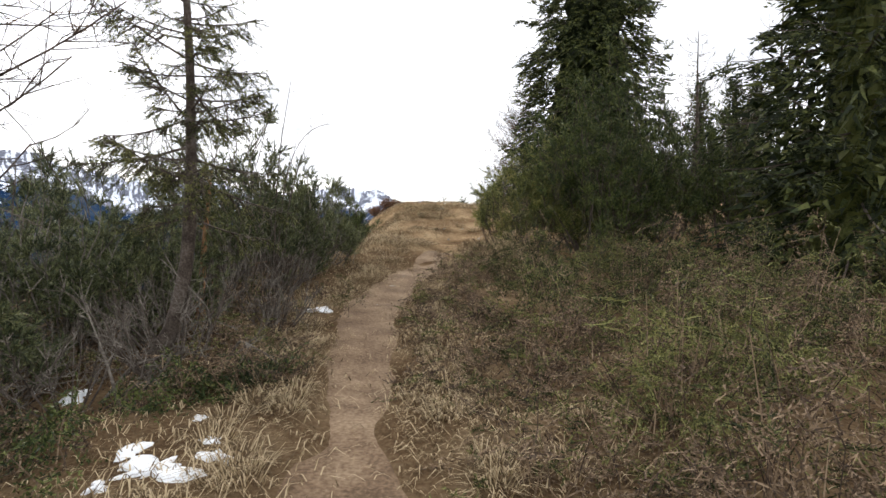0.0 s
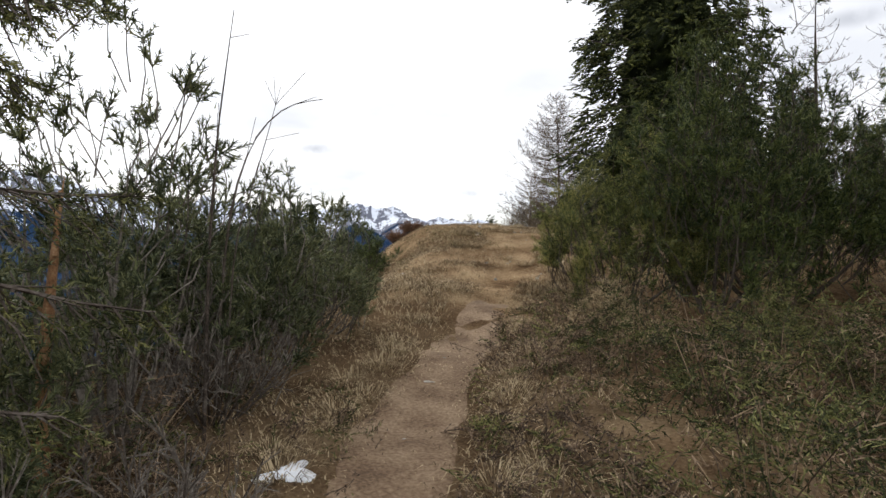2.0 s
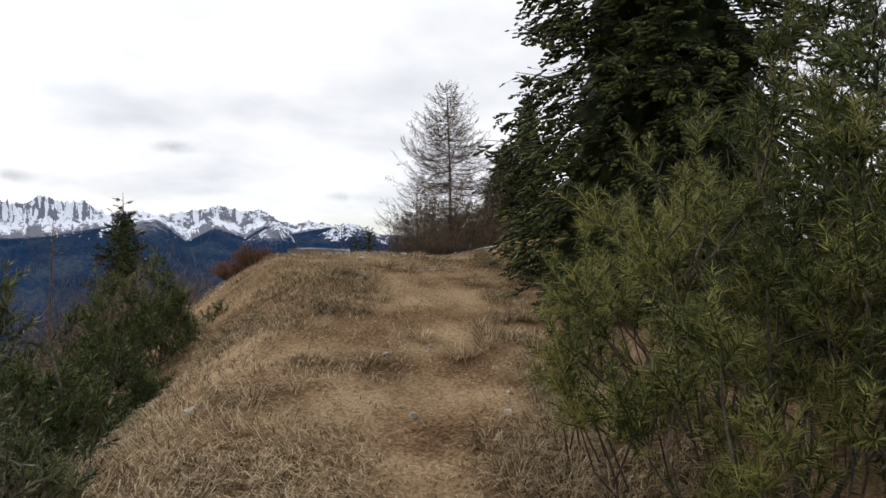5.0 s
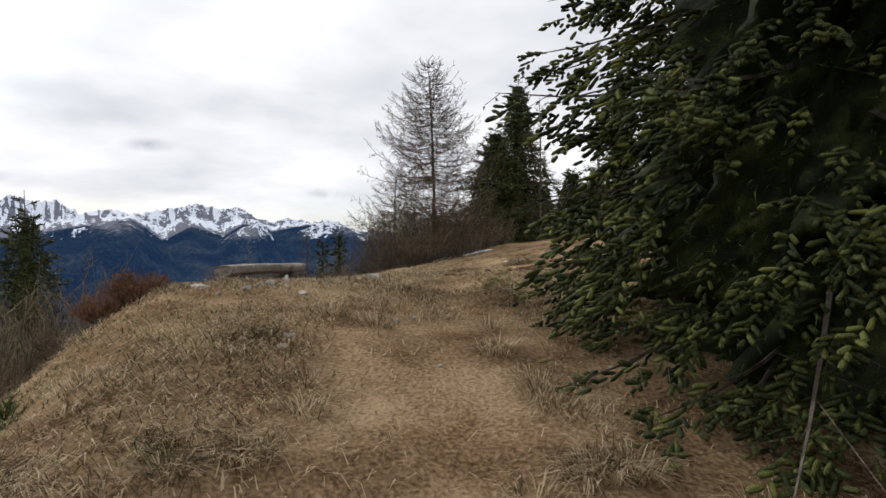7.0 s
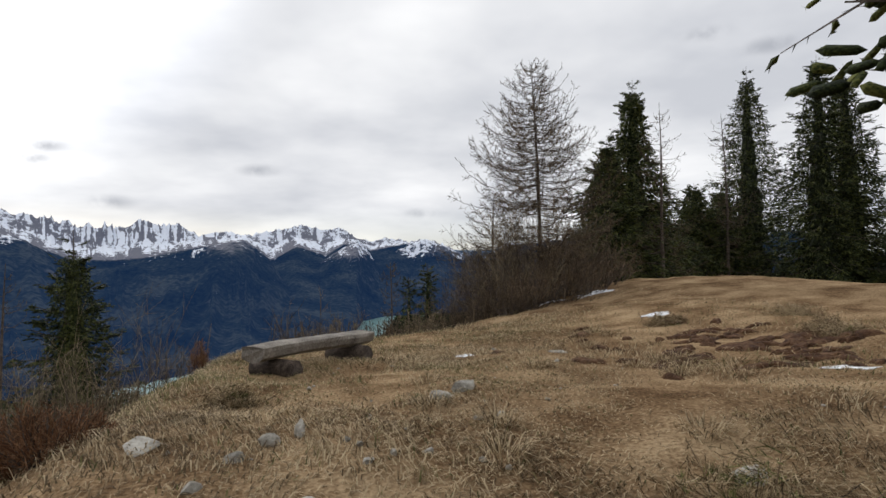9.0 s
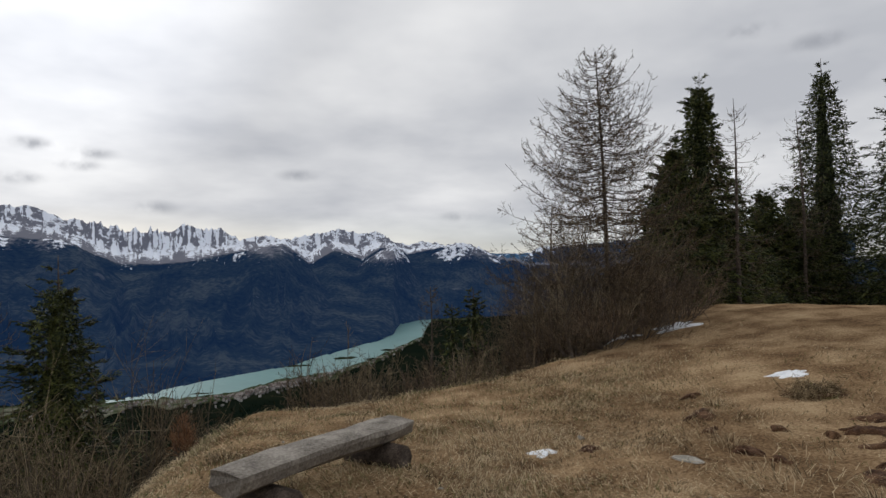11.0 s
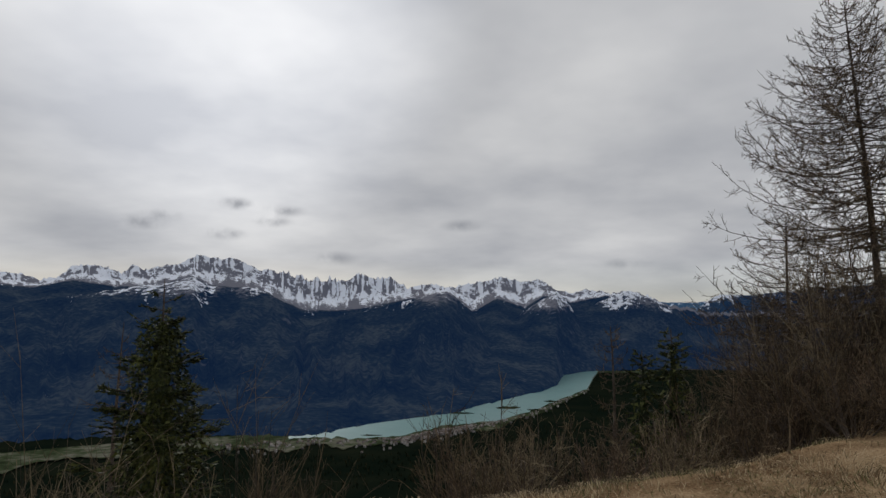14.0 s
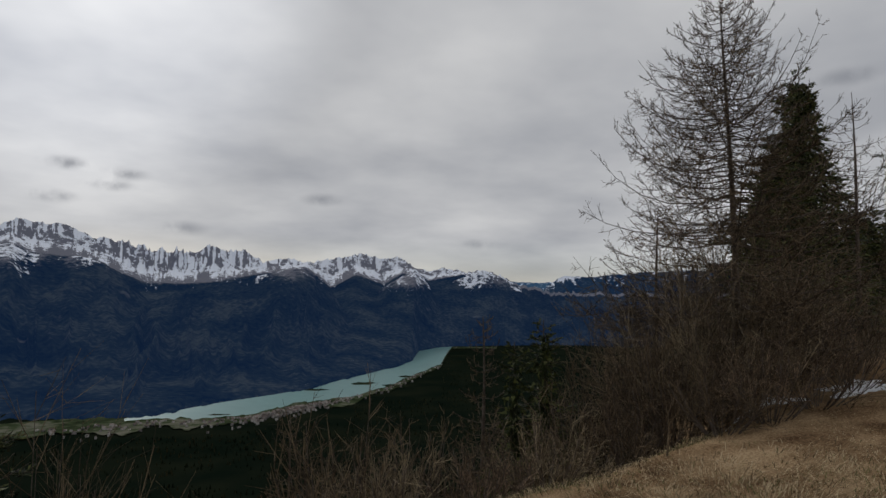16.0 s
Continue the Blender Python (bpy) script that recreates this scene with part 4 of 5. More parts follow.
def mugo(x, y, h, r, label, seed, stems=14, shoots=900, npt=24, nl=0.055, nw=0.006, mat=None, group="dwarf pines", name="dwarf_pine", sink=0.03, low=0.2, brush=0.12, inner=1800, stem_mat=None, stout=1.0):
    """A many-stemmed dwarf pine: stems curving out and up into a ragged dome, each shoot a brush of needles."""
    rng = np.random.default_rng(seed)
    ob = thing(name, x, y, label, "shrub", group, sink=sink)

    def dome(az, q):
        lump = 0.78 + 0.6 * fbm(np.cos(az) * q * 2.6 + seed, np.sin(az) * q * 2.6, 3, seed)
        return h * (1 - 0.55 * q**2.2) * np.clip(lump, 0.4, 1.22)

    az = np.arange(stems) * 2.39996 + rng.normal(0, 0.3, stems)
    q = np.sqrt((np.arange(stems) + 0.5) / stems) * 0.85
    out = np.stack([np.cos(az), np.sin(az), 0 * az], -1)
    a = out * (q * r * 0.12)[:, None] - UP * 0.1
    c = out * (q * r)[:, None] + UP * (dome(az, q) * 0.55)[:, None]
    b = out * (q * r * 0.7)[:, None] + UP * (dome(az, q) * 0.16)[:, None] + rng.normal(0, 0.16, (stems, 3)) * r
    part("stemwork", curved_sticks(a, b, c, np.full(stems, 0.008 * h + 0.005) * stout, np.full(stems, 0.005) * stout, 6, 4), stem_mat or M_BARK, ob)
    # limbs fill the dome, each ending in a whorl: one leader and five side shoots
    n = shoots // 6
    az, q = rng.uniform(0, 2 * np.pi, n), np.sqrt(rng.uniform(0, 1, n))
    out = np.stack([np.cos(az), np.sin(az), 0 * az], -1)
    hz = dome(az, q) * (low + (1 - low) * rng.uniform(0, 1, n) ** 0.45)
    end = out * (q * r)[:, None] + UP * hz[:, None]
    axis = unit(out * (q * 0.55)[:, None] + UP * 0.75 + rng.normal(0, 0.28, (n, 3)))
    root = end - axis * rng.uniform(0.25, 0.5, (n, 1)) - UP * 0.08
    bend = (root + end) / 2 + out * 0.06 + rng.normal(0, 0.05, (n, 3))
    part("limbwork", curved_sticks(root, bend, end, np.full(n, 0.006), np.full(n, 0.004), 2, 3), stem_mat or M_BARK, ob)
    j = np.repeat(np.arange(n), 6)
    o = np.tile(np.arange(6), n)
    ta, tb = frame_of(axis)
    w = o * 2 * np.pi / 5 + np.repeat(rng.uniform(0, 6, n), 6)
    e = np.where((o == 0)[:, None], axis[j], unit(axis[j] * 0.75 + (ta[j] * np.cos(w)[:, None] + tb[j] * np.sin(w)[:, None]) * 0.75 + UP * 0.15 + rng.normal(0, 0.12, (len(j), 3))))
    sl = brush * rng.uniform(0.7, 1.2, len(j)) * np.where(o == 0, 1.25, 0.9)
    p = end[j] - axis[j] * (rng.uniform(0.0, 0.6, len(j)) * brush * (o > 0))[:, None]
    k = np.repeat(np.arange(len(j)), npt)
    g = rng.uniform(0.0, 1.0, len(k)) ** 0.8
    A, B = frame_of(e[k])
    w = rng.uniform(0, 2 * np.pi, (len(k), 1))
    nd = unit(e[k] * rng.uniform(*((0.3, 0.95) if nl > 0.07 else (0.5, 1.2)), (len(k), 1)) + (A * np.cos(w) + B * np.sin(w)) * rng.uniform(0.5, 1.0, (len(k), 1))) * (nl * rng.uniform(0.7, 1.15, (len(k), 1)))
    geo = [spikes(p[k] + e[k] * (sl[k] * g)[:, None], nd, np.full(len(k), nw), rng), prisms(p, p + e * sl[:, None], np.full(len(j), 0.005), np.full(len(j), 0.003))]
    if inner:
        ia, iq = rng.uniform(0, 2 * np.pi, inner), np.sqrt(rng.uniform(0, 1, inner)) * 0.9
        io = np.stack([np.cos(ia), np.sin(ia), 0 * ia], -1)
        iz = dome(ia, iq) * (low + (0.88 - low) * rng.uniform(0, 1, inner) ** 0.6)
        geo.append(spikes(io * (iq * r)[:, None] + UP * iz[:, None], unit(rng.normal(0, 0.5, (inner, 3)) + UP * 0.5) * rng.uniform(0.05, 0.09, (inner, 1)), rng.uniform(0.008, 0.015, inner), rng))
    part("needle_cover", joined(geo), mat or M_PINE, ob)
    return ob


def low_shrub(x, y, h, r, label, seed, n=420, npt=14, nl=0.022, nw=0.006, mat=None, stem_mat=None, dead=0.25, group="juniper shrubs", name="juniper_shrub", dead_mat=None, sprig=0.0025):
    """A low sprawling shrub: a ragged mound of short shoots over twiggy stems."""
    rng = np.random.default_rng(seed)
    ob = thing(name, x, y, label, "shrub", group, sink=0.0)
    az, rr = rng.uniform(0, 2 * np.pi, n), r * np.sqrt(rng.uniform(0, 1, n))
    px, py = rr * np.cos(az), rr * np.sin(az)
    lump = np.clip(0.66 + 1.3 * fbm((px + x) * 2.1, (py + y) * 2.1, 3, 77), 0.08, 1.8)
    dome = h * np.clip(1 - (rr / r) ** 2.4, 0.06, 1) * lump
    zz = dome * rng.uniform(0.35, 1.05, n) ** 0.6
    gz = height(px + x, py + y) - float(height(x, y))
    tip = np.stack([px, py, zz + gz], -1)
    d = unit(np.stack([px / r, py / r, 0 * px], -1) * 0.6 + rng.normal(0, 0.5, (n, 3)) + UP * 0.35)
    sl = rng.uniform(0.12, 0.26, n) * (0.7 + h)
    base = tip - d * sl[:, None]
    root = np.stack([px * 0.72, py * 0.72, gz * 0.72 - 0.02], -1)
    every = rng.uniform(size=n) < 0.45
    stems = curved_sticks(root[every], (root[every] * 0.5 + base[every] * 0.5) + rng.normal(0, 0.05, (every.sum(), 3)), base[every], np.full(every.sum(), 0.005), np.full(every.sum(), 0.0025), 2)
    part("stemwork", stems, stem_mat or M_HEATH, ob)
    # side sprigs stand in one plane on both sides of each spray, shorter towards its tip
    per = 8
    k = np.repeat(np.arange(n), per)
    o = np.tile(np.arange(per), n)
    f = o / (per - 1)
    side = unit(np.cross(d, UP) + rng.normal(0, 0.3, (n, 3)))
    sign = np.where(o % 2 == 0, 1.0, -1.0) * (o < per - 1)
    q = base[k] + d[k] * (sl[k] * f * 0.85)[:, None] - UP * (0.12 * sl[k] * f * f)[:, None]
    e = unit(d[k] * 0.75 + side[k] * (sign * rng.uniform(0.5, 1.0, len(k)))[:, None] + rng.normal(0, 0.15, (len(k), 3)))
    el = sl[k] * (0.5 - 0.2 * f) * rng.uniform(0.7, 1.2, len(k))
    gone = rng.uniform(size=n)[k] < dead
    for sel, nm, mt in ((~gone, "foliage", mat or M_JUNIPER), (gone, "dry_foliage", dead_mat or M_HEATH)):
        if not sel.any():
            continue
        Q, E, S = q[sel], e[sel], el[sel]
        t = np.repeat(np.arange(len(Q)), npt)
        A, B = frame_of(E[t])
        w = rng.uniform(0, 2 * np.pi, (len(t), 1))
        nd = unit(E[t] * 0.9 + (A * np.cos(w) + B * np.sin(w)) * 0.7) * (nl * rng.uniform(0.6, 1.3, (len(t), 1)))
        part(nm, joined([spikes(Q[t] + E[t] * (S[t] * rng.uniform(0, 1, len(t)))[:, None], nd, np.full(len(t), nw), rng), spikes(Q, E * S[:, None], np.full(len(Q), sprig * 2.4), rng)]), mt, ob)
    return ob


# ---- trees ----
def rise_to(x, y, top):
    """The height of a tree whose tip stands at that level."""
    return top - float(height(x, y))


spruce(8.42, 10.25, 11.0, 2.6, "tall dense dark green spruce beside the footpath", 11, nb=210, tpb=4, npt=4, nl=0.03, nw=0.006, clear=0.004, power=0.7, trunk_r=0.1, droop=0.38, core=0.014, m=2, shoot=0.1, fill=6500, inner=30000, spray=0.24, fat=0.6, foliage=M_SPRUCE_NEAR, grain=0.42, low=1.65, ragged=-0.14, fine=True, heart=0.46)
spruce(9.9, 3.2, 8.5, 2.6, "broad dark green spruce behind juniper scrub", 12, nb=120, tpb=7, npt=1, nl=0.05, nw=0.014, clear=0.02, core=0.016, m=3, shoot=0.14, fill=1300, inner=6000, spray=0.45)
spruce(1.8, 0.0, 4.1, 1.1, "half-dead spruce with drooping grey twigs and few needles", 13, nb=84, tpb=44, npt=11, nl=0.026, nw=0.005, cover=0.75, clear=0.3, lean=(-0.22, 0.1), trunk_r=0.055, sweep=0.45, droop=0.2, power=0.55, foliage=M_JUNIPER, core=0, m=5, ragged=0.55)
spruce(-0.46, 24.2, rise_to(-0.46, 24.2, 4.85), 2.9, "slim dark spruce growing below the rim", 14, nb=120, tpb=8, npt=1, nl=0.06, nw=0.016, core=0.016, m=3, shoot=0.14, fill=1300, inner=14000, spray=0.42, power=0.85, grain=0.6, fat=0.7, ragged=-0.12, heart=0.36)
spruce(7.52, 27.27, rise_to(7.52, 27.27, 4.09), 0.95, "small green spruce among bare twigs", 15, nb=70, tpb=7, npt=1, nl=0.055, nw=0.017, core=0.015, fill=220, inner=900, spray=0.3)
spruce(6.95, 26.97, rise_to(6.95, 26.97, 3.72), 0.75, "small green spruce among bare twigs", 16, nb=60, tpb=7, npt=1, nl=0.055, nw=0.017, core=0.015, fill=150, inner=600, spray=0.3)
for i, (x, y, top, r) in enumerate([(17.9, 35.2, 12.3, 2.9), (15.8, 33.4, 9.2, 2.7), (28.8, 42.5, 15.8, 3.9), (28.0, 36.2, 14.2, 3.5), (29.9, 36.6, 14.0, 3.4), (24.0, 40.5, 8.5, 3.4), (19.9, 37.0, 7.0, 2.9), (31.8, 34.0, 10.5, 3.6), (21.5, 41.0, 7.0, 3.2), (26.3, 41.5, 8.5, 3.4)]):
    spruce(x, y, rise_to(x, y, top), r * 1.05, "dark spruce at the edge of the wood", 20 + i, nb=150, tpb=3, npt=1, nl=0.1, nw=0.03, group="spruces at the edge of the wood", clear=0.01, power=0.85, core=0.026, m=2, shoot=0.24, fill=620, inner=14000, spray=0.7, grain=0.55, fat=0.72, ragged=-0.06, heart=0.27)
larch(10.6, 26.4, rise_to(10.6, 26.4, 9.7), 3.1, "leafless larch with fine grey-brown twigs", 41, nb=330, tpb=30, sub=5, thick=1.3, clear=0.02, power=0.66, lean=(-0.1, 0.1))
for i, (x, y, top, r) in enumerate([(17.9, 33.0, 10.6, 1.9), (25.0, 39.2, 12.0, 2.4), (12.8, 9.2, 8.2, 1.4), (10.6, 9.0, 6.9, 1.2), (-3.1, 26.8, 4.2, 1.9), (-1.9, 27.5, 3.2, 1.7), (6.51, 27.64, 4.13, 0.8), (2.2, 33.0, 1.5, 1.4), (9.3, 26.6, 6.0, 1.7), (8.9, 26.6, 4.6, 1.2)]):
    larch(x, y, rise_to(x, y, top), r, "slender leafless larch with fine grey twigs", 50 + i, nb=90, tpb=12, sub=4, thick=1.5 if y > 25 else 1.0, group="bare larches", power=0.6)
reaching = larch(0.6, -1.8, rise_to(0.6, -1.8, 5.4), 1.75, "leafless larch reaching over the heath", 49, nb=46, tpb=10, sub=4, clear=0.42, power=0.3, droop=0.0)


def long_limbs(ob, ends, seed):
    """Long bare limbs with side twigs, sweeping out from the trunk."""
    rng = np.random.default_rng(seed)
    o = np.array(ob.matrix_basis.translation)
    c = np.array(ends) - o
    n = len(c)
    a = np.stack([0 * c[:, 0], 0 * c[:, 0], c[:, 2] - 0.55], -1)
    b = a * 0.45 + c * 0.55 - UP * 0.16 + rng.normal(0, 0.05, (n, 3))
    i = np.repeat(np.arange(n), 16)
    s = rng.uniform(0.3, 1.0, len(i))
    p, t = bezier(a[i], b[i], c[i], s), bez_dir(a[i], b[i], c[i], s)
    d = unit(t * 0.8 + rng.normal(0, 0.5, (len(i), 3)))
    e = p + d * rng.uniform(0.12, 0.42, (len(i), 1))
    mid = (p + e) / 2 + rng.normal(0, 0.03, (len(i), 3))
    j = np.repeat(np.arange(len(i)), 5)
    f = rng.uniform(0.2, 1.0, len(j))
    q = bezier(p[j], mid[j], e[j], f)
    g = unit(d[j] + rng.normal(0, 0.7, (len(j), 3)))
    part("limbwork", joined([curved_sticks(a, b, c, np.full(n, 0.009), np.full(n, 0.003), 8, 5), curved_sticks(p, mid, e, np.full(len(i), 0.0035), np.full(len(i), 0.0018), 3), prisms(q, q + g * rng.uniform(0.03, 0.13, (len(j), 1)), np.full(len(j), 0.0018), np.full(len(j), 0.001))]), M_BARK, ob)


long_limbs(reaching, [(2.1, -2.16, 2.72), (1.75, -2.19, 2.12), (1.98, -2.24, 2.98), (1.86, -2.1, 2.5), (1.7, -1.9, 2.75)], 48)

# ---- shrubs and dwarf pines by the footpath ----
for i, (x, y, h, r) in enumerate([(5.95, 6.05, 2.3, 1.05), (6.7, 5.35, 3.5, 1.15), (7.6, 5.6, 3.7, 1.3), (8.9, 6.9, 3.1, 1.5), (7.9, 7.5, 2.7, 1.2), (9.9, 5.2, 2.5, 1.3), (11.0, 7.2, 2.8, 1.5)]):
    near = i == 0
    # only the nearest pine takes the copy coloured as lit
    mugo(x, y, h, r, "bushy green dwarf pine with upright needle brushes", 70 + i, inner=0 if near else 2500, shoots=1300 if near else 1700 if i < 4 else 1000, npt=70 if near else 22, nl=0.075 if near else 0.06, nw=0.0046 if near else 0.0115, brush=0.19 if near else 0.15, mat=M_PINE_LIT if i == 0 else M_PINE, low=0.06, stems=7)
mugo(9.3, 5.6, 3.4, 0.45, "slim young pine standing above scrub", 79, stems=5, shoots=300, nw=0.008, name="young_pine", group="")
for i, (x, y, h, r) in enumerate([(1.4, 2.35, 3.1, 0.75), (1.25, 3.8, 1.9, 0.85), (1.85, 3.35, 1.7, 0.75), (2.1, 4.5, 1.55, 0.75), (0.3, 1.0, 1.6, 0.95), (-0.4, 3.0, 1.8, 1.05), (0.3, 5.0, 1.7, 1.0), (1.5, 5.8, 1.4, 0.85), (2.1, 6.9, 1.3, 0.85), (-1.0, -0.4, 1.6, 1.0), (-2.0, 2.2, 1.9, 1.1), (-1.6, 5.2, 1.7, 1.1), (0.1, -0.5, 1.3, 0.85), (0.95, 1.35, 1.4, 0.75), (-0.8, 1.3, 1.6, 1.0), (-2.1, 0.4, 1.6, 1.1), (0.2, 2.0, 1.55, 0.9), (-1.2, 3.9, 1.7, 1.1)]):
    mugo(x, y, h, r, "grey-green dwarf pine with many dark bare stems", 90 + i, stems=26, mat=M_PINE_GREY, inner=600, shoots=840, npt=18, nw=0.0098, nl=0.055, brush=0.13, low=0.4, stem_mat=M_DEADWOOD, stout=0.8, group="dwarf pines")
for i, (x, y, h, r) in enumerate([(2.0, 8.6, 1.15, 0.85), (2.0, 10.0, 1.3, 0.9), (2.45, 11.6, 1.25, 0.8), (0.9, 9.4, 1.6, 1.0), (0.9, 11.2, 1.6, 1.0), (0.2, 8.0, 1.6, 1.0), (1.1, 12.9, 1.3, 0.9)]):
    mugo(x, y, h, r, "low green dwarf pine on the falling slope", 110 + i, inner=1500, shoots=900, npt=24, nw=0.0095, nl=0.06, brush=0.14, group="dwarf pines", low=0.15)

rs = np.random.default_rng(5)


def scatter_shrubs():
    seed = 200
    # juniper carpet right of the footpath
    for y in np.arange(-4.0, 5.6, 0.78):
        for x in np.arange(0.95, 8.2, 0.85):
            px, py = float(trail_x(y)) + x + rs.normal(0, 0.16), y + rs.normal(0, 0.18)
            if math.hypot(px - 9.7, py - 3.0) < 0.7 or (py > 4.4 and px > 5.6):
                continue
            seed += 1
            brown = rs.uniform() < 0.28 or x < 1.2
            low_shrub(px, py, rs.uniform(0.38, 0.72) * (0.6 if x < 1.2 else 1), rs.uniform(0.55, 0.82), "sprawling brownish green juniper mat" if not brown else "dry brown heath with a little green", seed, n=150 if x < 4.6 else 80, npt=6 if x < 4.6 else 5, nw=0.0095 if x < 4.6 else 0.015, nl=0.022 if x < 4.6 else 0.03, sprig=0.0035 if x < 4.6 else 0.006, dead=0.7 if brown else 0.16)
    # heath between footpath and pines on the other side
    for y in np.arange(-3.6, 7.0, 0.72):
        for x in (-0.85, -1.5, -2.25, -3.1):
            px, py = float(trail_x(y)) + x + rs.normal(0, 0.12), y + rs.normal(0, 0.15)
            if (py < -0.7 and x > -1.6) or (py > 2.2 and x > -1.2) or (py > 4.8 and x > -2) or math.hypot(px - 1.8, py) < 0.25:
                continue
            seed += 1
            low_shrub(px, py, rs.uniform(0.25, 0.5), rs.uniform(0.45, 0.68), "low dry brown heath tangled with grass", seed, n=70, npt=5, nw=0.008, nl=0.03, dead=0.72, group="heath clumps", name="heath_clump")
    # dark green bilberry by the snow
    for px, py in ((1.0, -2.2), (1.5, -2.6), (0.6, -1.6), (1.1, -1.3), (1.55, -1.0), (1.75, -0.75), (2.0, -0.55), (0.4, -2.8), (0.9, -3.1), (1.45, -1.75), (0.2, -0.9), (2.25, -0.35)):
        seed += 1
        low_shrub(px, py, 0.24, 0.42, "low dark green bilberry carpet by melting snow", seed, n=90, npt=5, nw=0.013, nl=0.02, mat=M_PINE, dead=0.25, group="bilberry clumps", name="bilberry_clump")
    # clumps under the big spruce and pines
    for px, py, h, r in ((5.75, 6.2, 0.4, 0.5), (5.6, 5.2, 0.42, 0.55), (5.0, 4.4, 0.4, 0.5), (7.0, 12.6, 0.3, 0.5)):
        seed += 1
        low_shrub(px, py, h, r, "low dry brown heath tangled with grass", seed, n=120, npt=6, nw=0.005, nl=0.06, dead=0.82, dead_mat=M_STRAW, group="heath clumps", name="heath_clump")
    # tufts of dry heather on the knoll
    for px, py, h, r in ((4.38, 10.0, 0.3, 0.42), (3.3, 10.2, 0.34, 0.45), (4.53, 11.6, 0.22, 0.3), (10.2, 19.2, 0.3, 0.4), (11.0, 16.7, 0.22, 0.5), (11.8, 18.4, 0.25, 0.45), (4.28, 15.3, 0.2, 0.3)):
        seed += 1
        low_shrub(px, py, h * 0.75, r * 0.8, "hummock of dry bleached grass and heather in turf", seed, n=150, npt=6, nl=0.06, nw=0.005, dead=0.95, dead_mat=M_STRAW, group="heather clumps", name="heather_clump")


scatter_shrubs()
for i, (x, y, h, r) in enumerate([(3.45, 14.15, 0.36, 0.36), (3.1, 14.5, 0.36, 0.42)]):
    bare_bush(x, y, h, r, "rust-brown leafless bush at the rim", 300 + i, stems=80, tw=14, sub=3, mat=M_RUST, thick=0.7, group="rusty bushes")
for i, (x, y, h, r) in enumerate([(1.7, -0.35, 0.75, 0.7), (1.2, -0.7, 0.6, 0.7), (1.5, 0.5, 0.8, 0.6), (0.6, -0.6, 0.7, 0.8), (2.2, 1.0, 0.6, 0.5), (1.9, 2.6, 0.8, 0.6)]):
    bare_bush(x, y, h, r, "grey tangle of dead twigs in the heath", 310 + i, stems=18, tw=8, sub=3, mat=M_DEADWOOD, thick=1.0, name="dead_twig_tangle", group="dead twig tangles")
bare_bush(3.05, 19.9, 0.5, 0.16, "small orange-brown sapling at the rim", 303, stems=16, tw=16, mat=M_RUST, thick=0.8, name="small_sapling")
for i, (x, y, top, r, m, th) in enumerate([
    (1.2, 21.0, 2.8, 1.2, M_PALE, 1.5), (0.4, 20.6, 2.3, 0.9, M_PALE, 1.5), (1.1, 24.2, 3.1, 1.0, M_LARCH, 1.4), (2.1, 23.2, 2.5, 0.8, M_LARCH, 1.3), (0.0, 22.4, 2.6, 1.0, M_PALE, 1.3),
    (4.3, 24.1, 3.35, 0.75, M_LARCH, 1.5), (5.3, 24.4, 2.85, 0.8, M_LARCH, 1.3), (6.2, 24.6, 2.75, 0.8, M_LARCH, 1.3), (7.1, 24.9, 3.0, 0.8, M_PALE, 1.2),
    (8.1, 24.8, 3.1, 0.8, M_LARCH, 1.3), (8.8, 25.0, 4.1, 1.0, M_LARCH, 1.3), (9.6, 25.1, 4.6, 1.1, M_PALE, 1.1), (10.3, 25.4, 4.8, 1.1, M_LARCH, 1.3), (11.2, 26.0, 4.5, 1.0, M_LARCH, 1.3),
    (-1.0, 21.8, 2.6, 1.1, M_LARCH, 1.3), (-2.2, 23.5, 2.8, 1.2, M_LARCH, 1.3), (-0.2, 19.5, 2.3, 1.0, M_LARCH, 1.2), (8.2, 27.6, 3.8, 0.9, M_LARCH, 1.3), (9.4, 26.8, 5.0, 1.2, M_LARCH, 1.3),
    (9.0, 24.1, 3.6, 0.7, M_LARCH, 1.2), (9.7, 24.2, 3.9, 0.8, M_HEATH, 1.2), (10.5, 24.5, 4.2, 0.9, M_LARCH, 1.2), (11.4, 25.0, 4.3, 0.9, M_HEATH, 1.2), (12.2, 25.9, 4.5, 1.0, M_LARCH, 1.2), (13.0, 27.0, 4.6, 1.0, M_LARCH, 1.2),
    (9.2, 25.6, 5.6, 1.2, M_PALE, 1.1), (10.2, 25.9, 6.3, 1.3, M_HEATH, 1.1), (11.0, 26.3, 6.0, 1.3, M_PALE, 1.1), (11.9, 26.6, 5.4, 1.2, M_HEATH, 1.1), (8.8, 25.6, 4.1, 0.9, M_HEATH, 1.1), (7.6, 25.2, 3.1, 0.8, M_LARCH, 1.1), (5.0, 23.0, 3.0, 0.8, M_PALE, 1.2), (5.9, 23.2, 2.8, 0.8, M_HEATH, 1.1), (4.4, 22.6, 2.7, 0.7, M_LARCH, 1.1), (6.7, 23.6, 2.9, 0.8, M_PALE, 1.1), (0.6, 17.2, 1.9, 1.0, M_HEATH, 1.2), (1.2, 15.4, 1.9, 0.9, M_HEATH, 1.2), (2.0, 18.6, 2.0, 0.7, M_HEATH, 1.1), (1.6, 20.0, 2.1, 0.7, M_LARCH, 1.2), (-1.6, 19.0, 1.9, 1.2, M_HEATH, 1.2), (0.2, 14.0, 1.4, 1.0, M_HEATH, 1.2)]):
    h = rise_to(x, y, top)
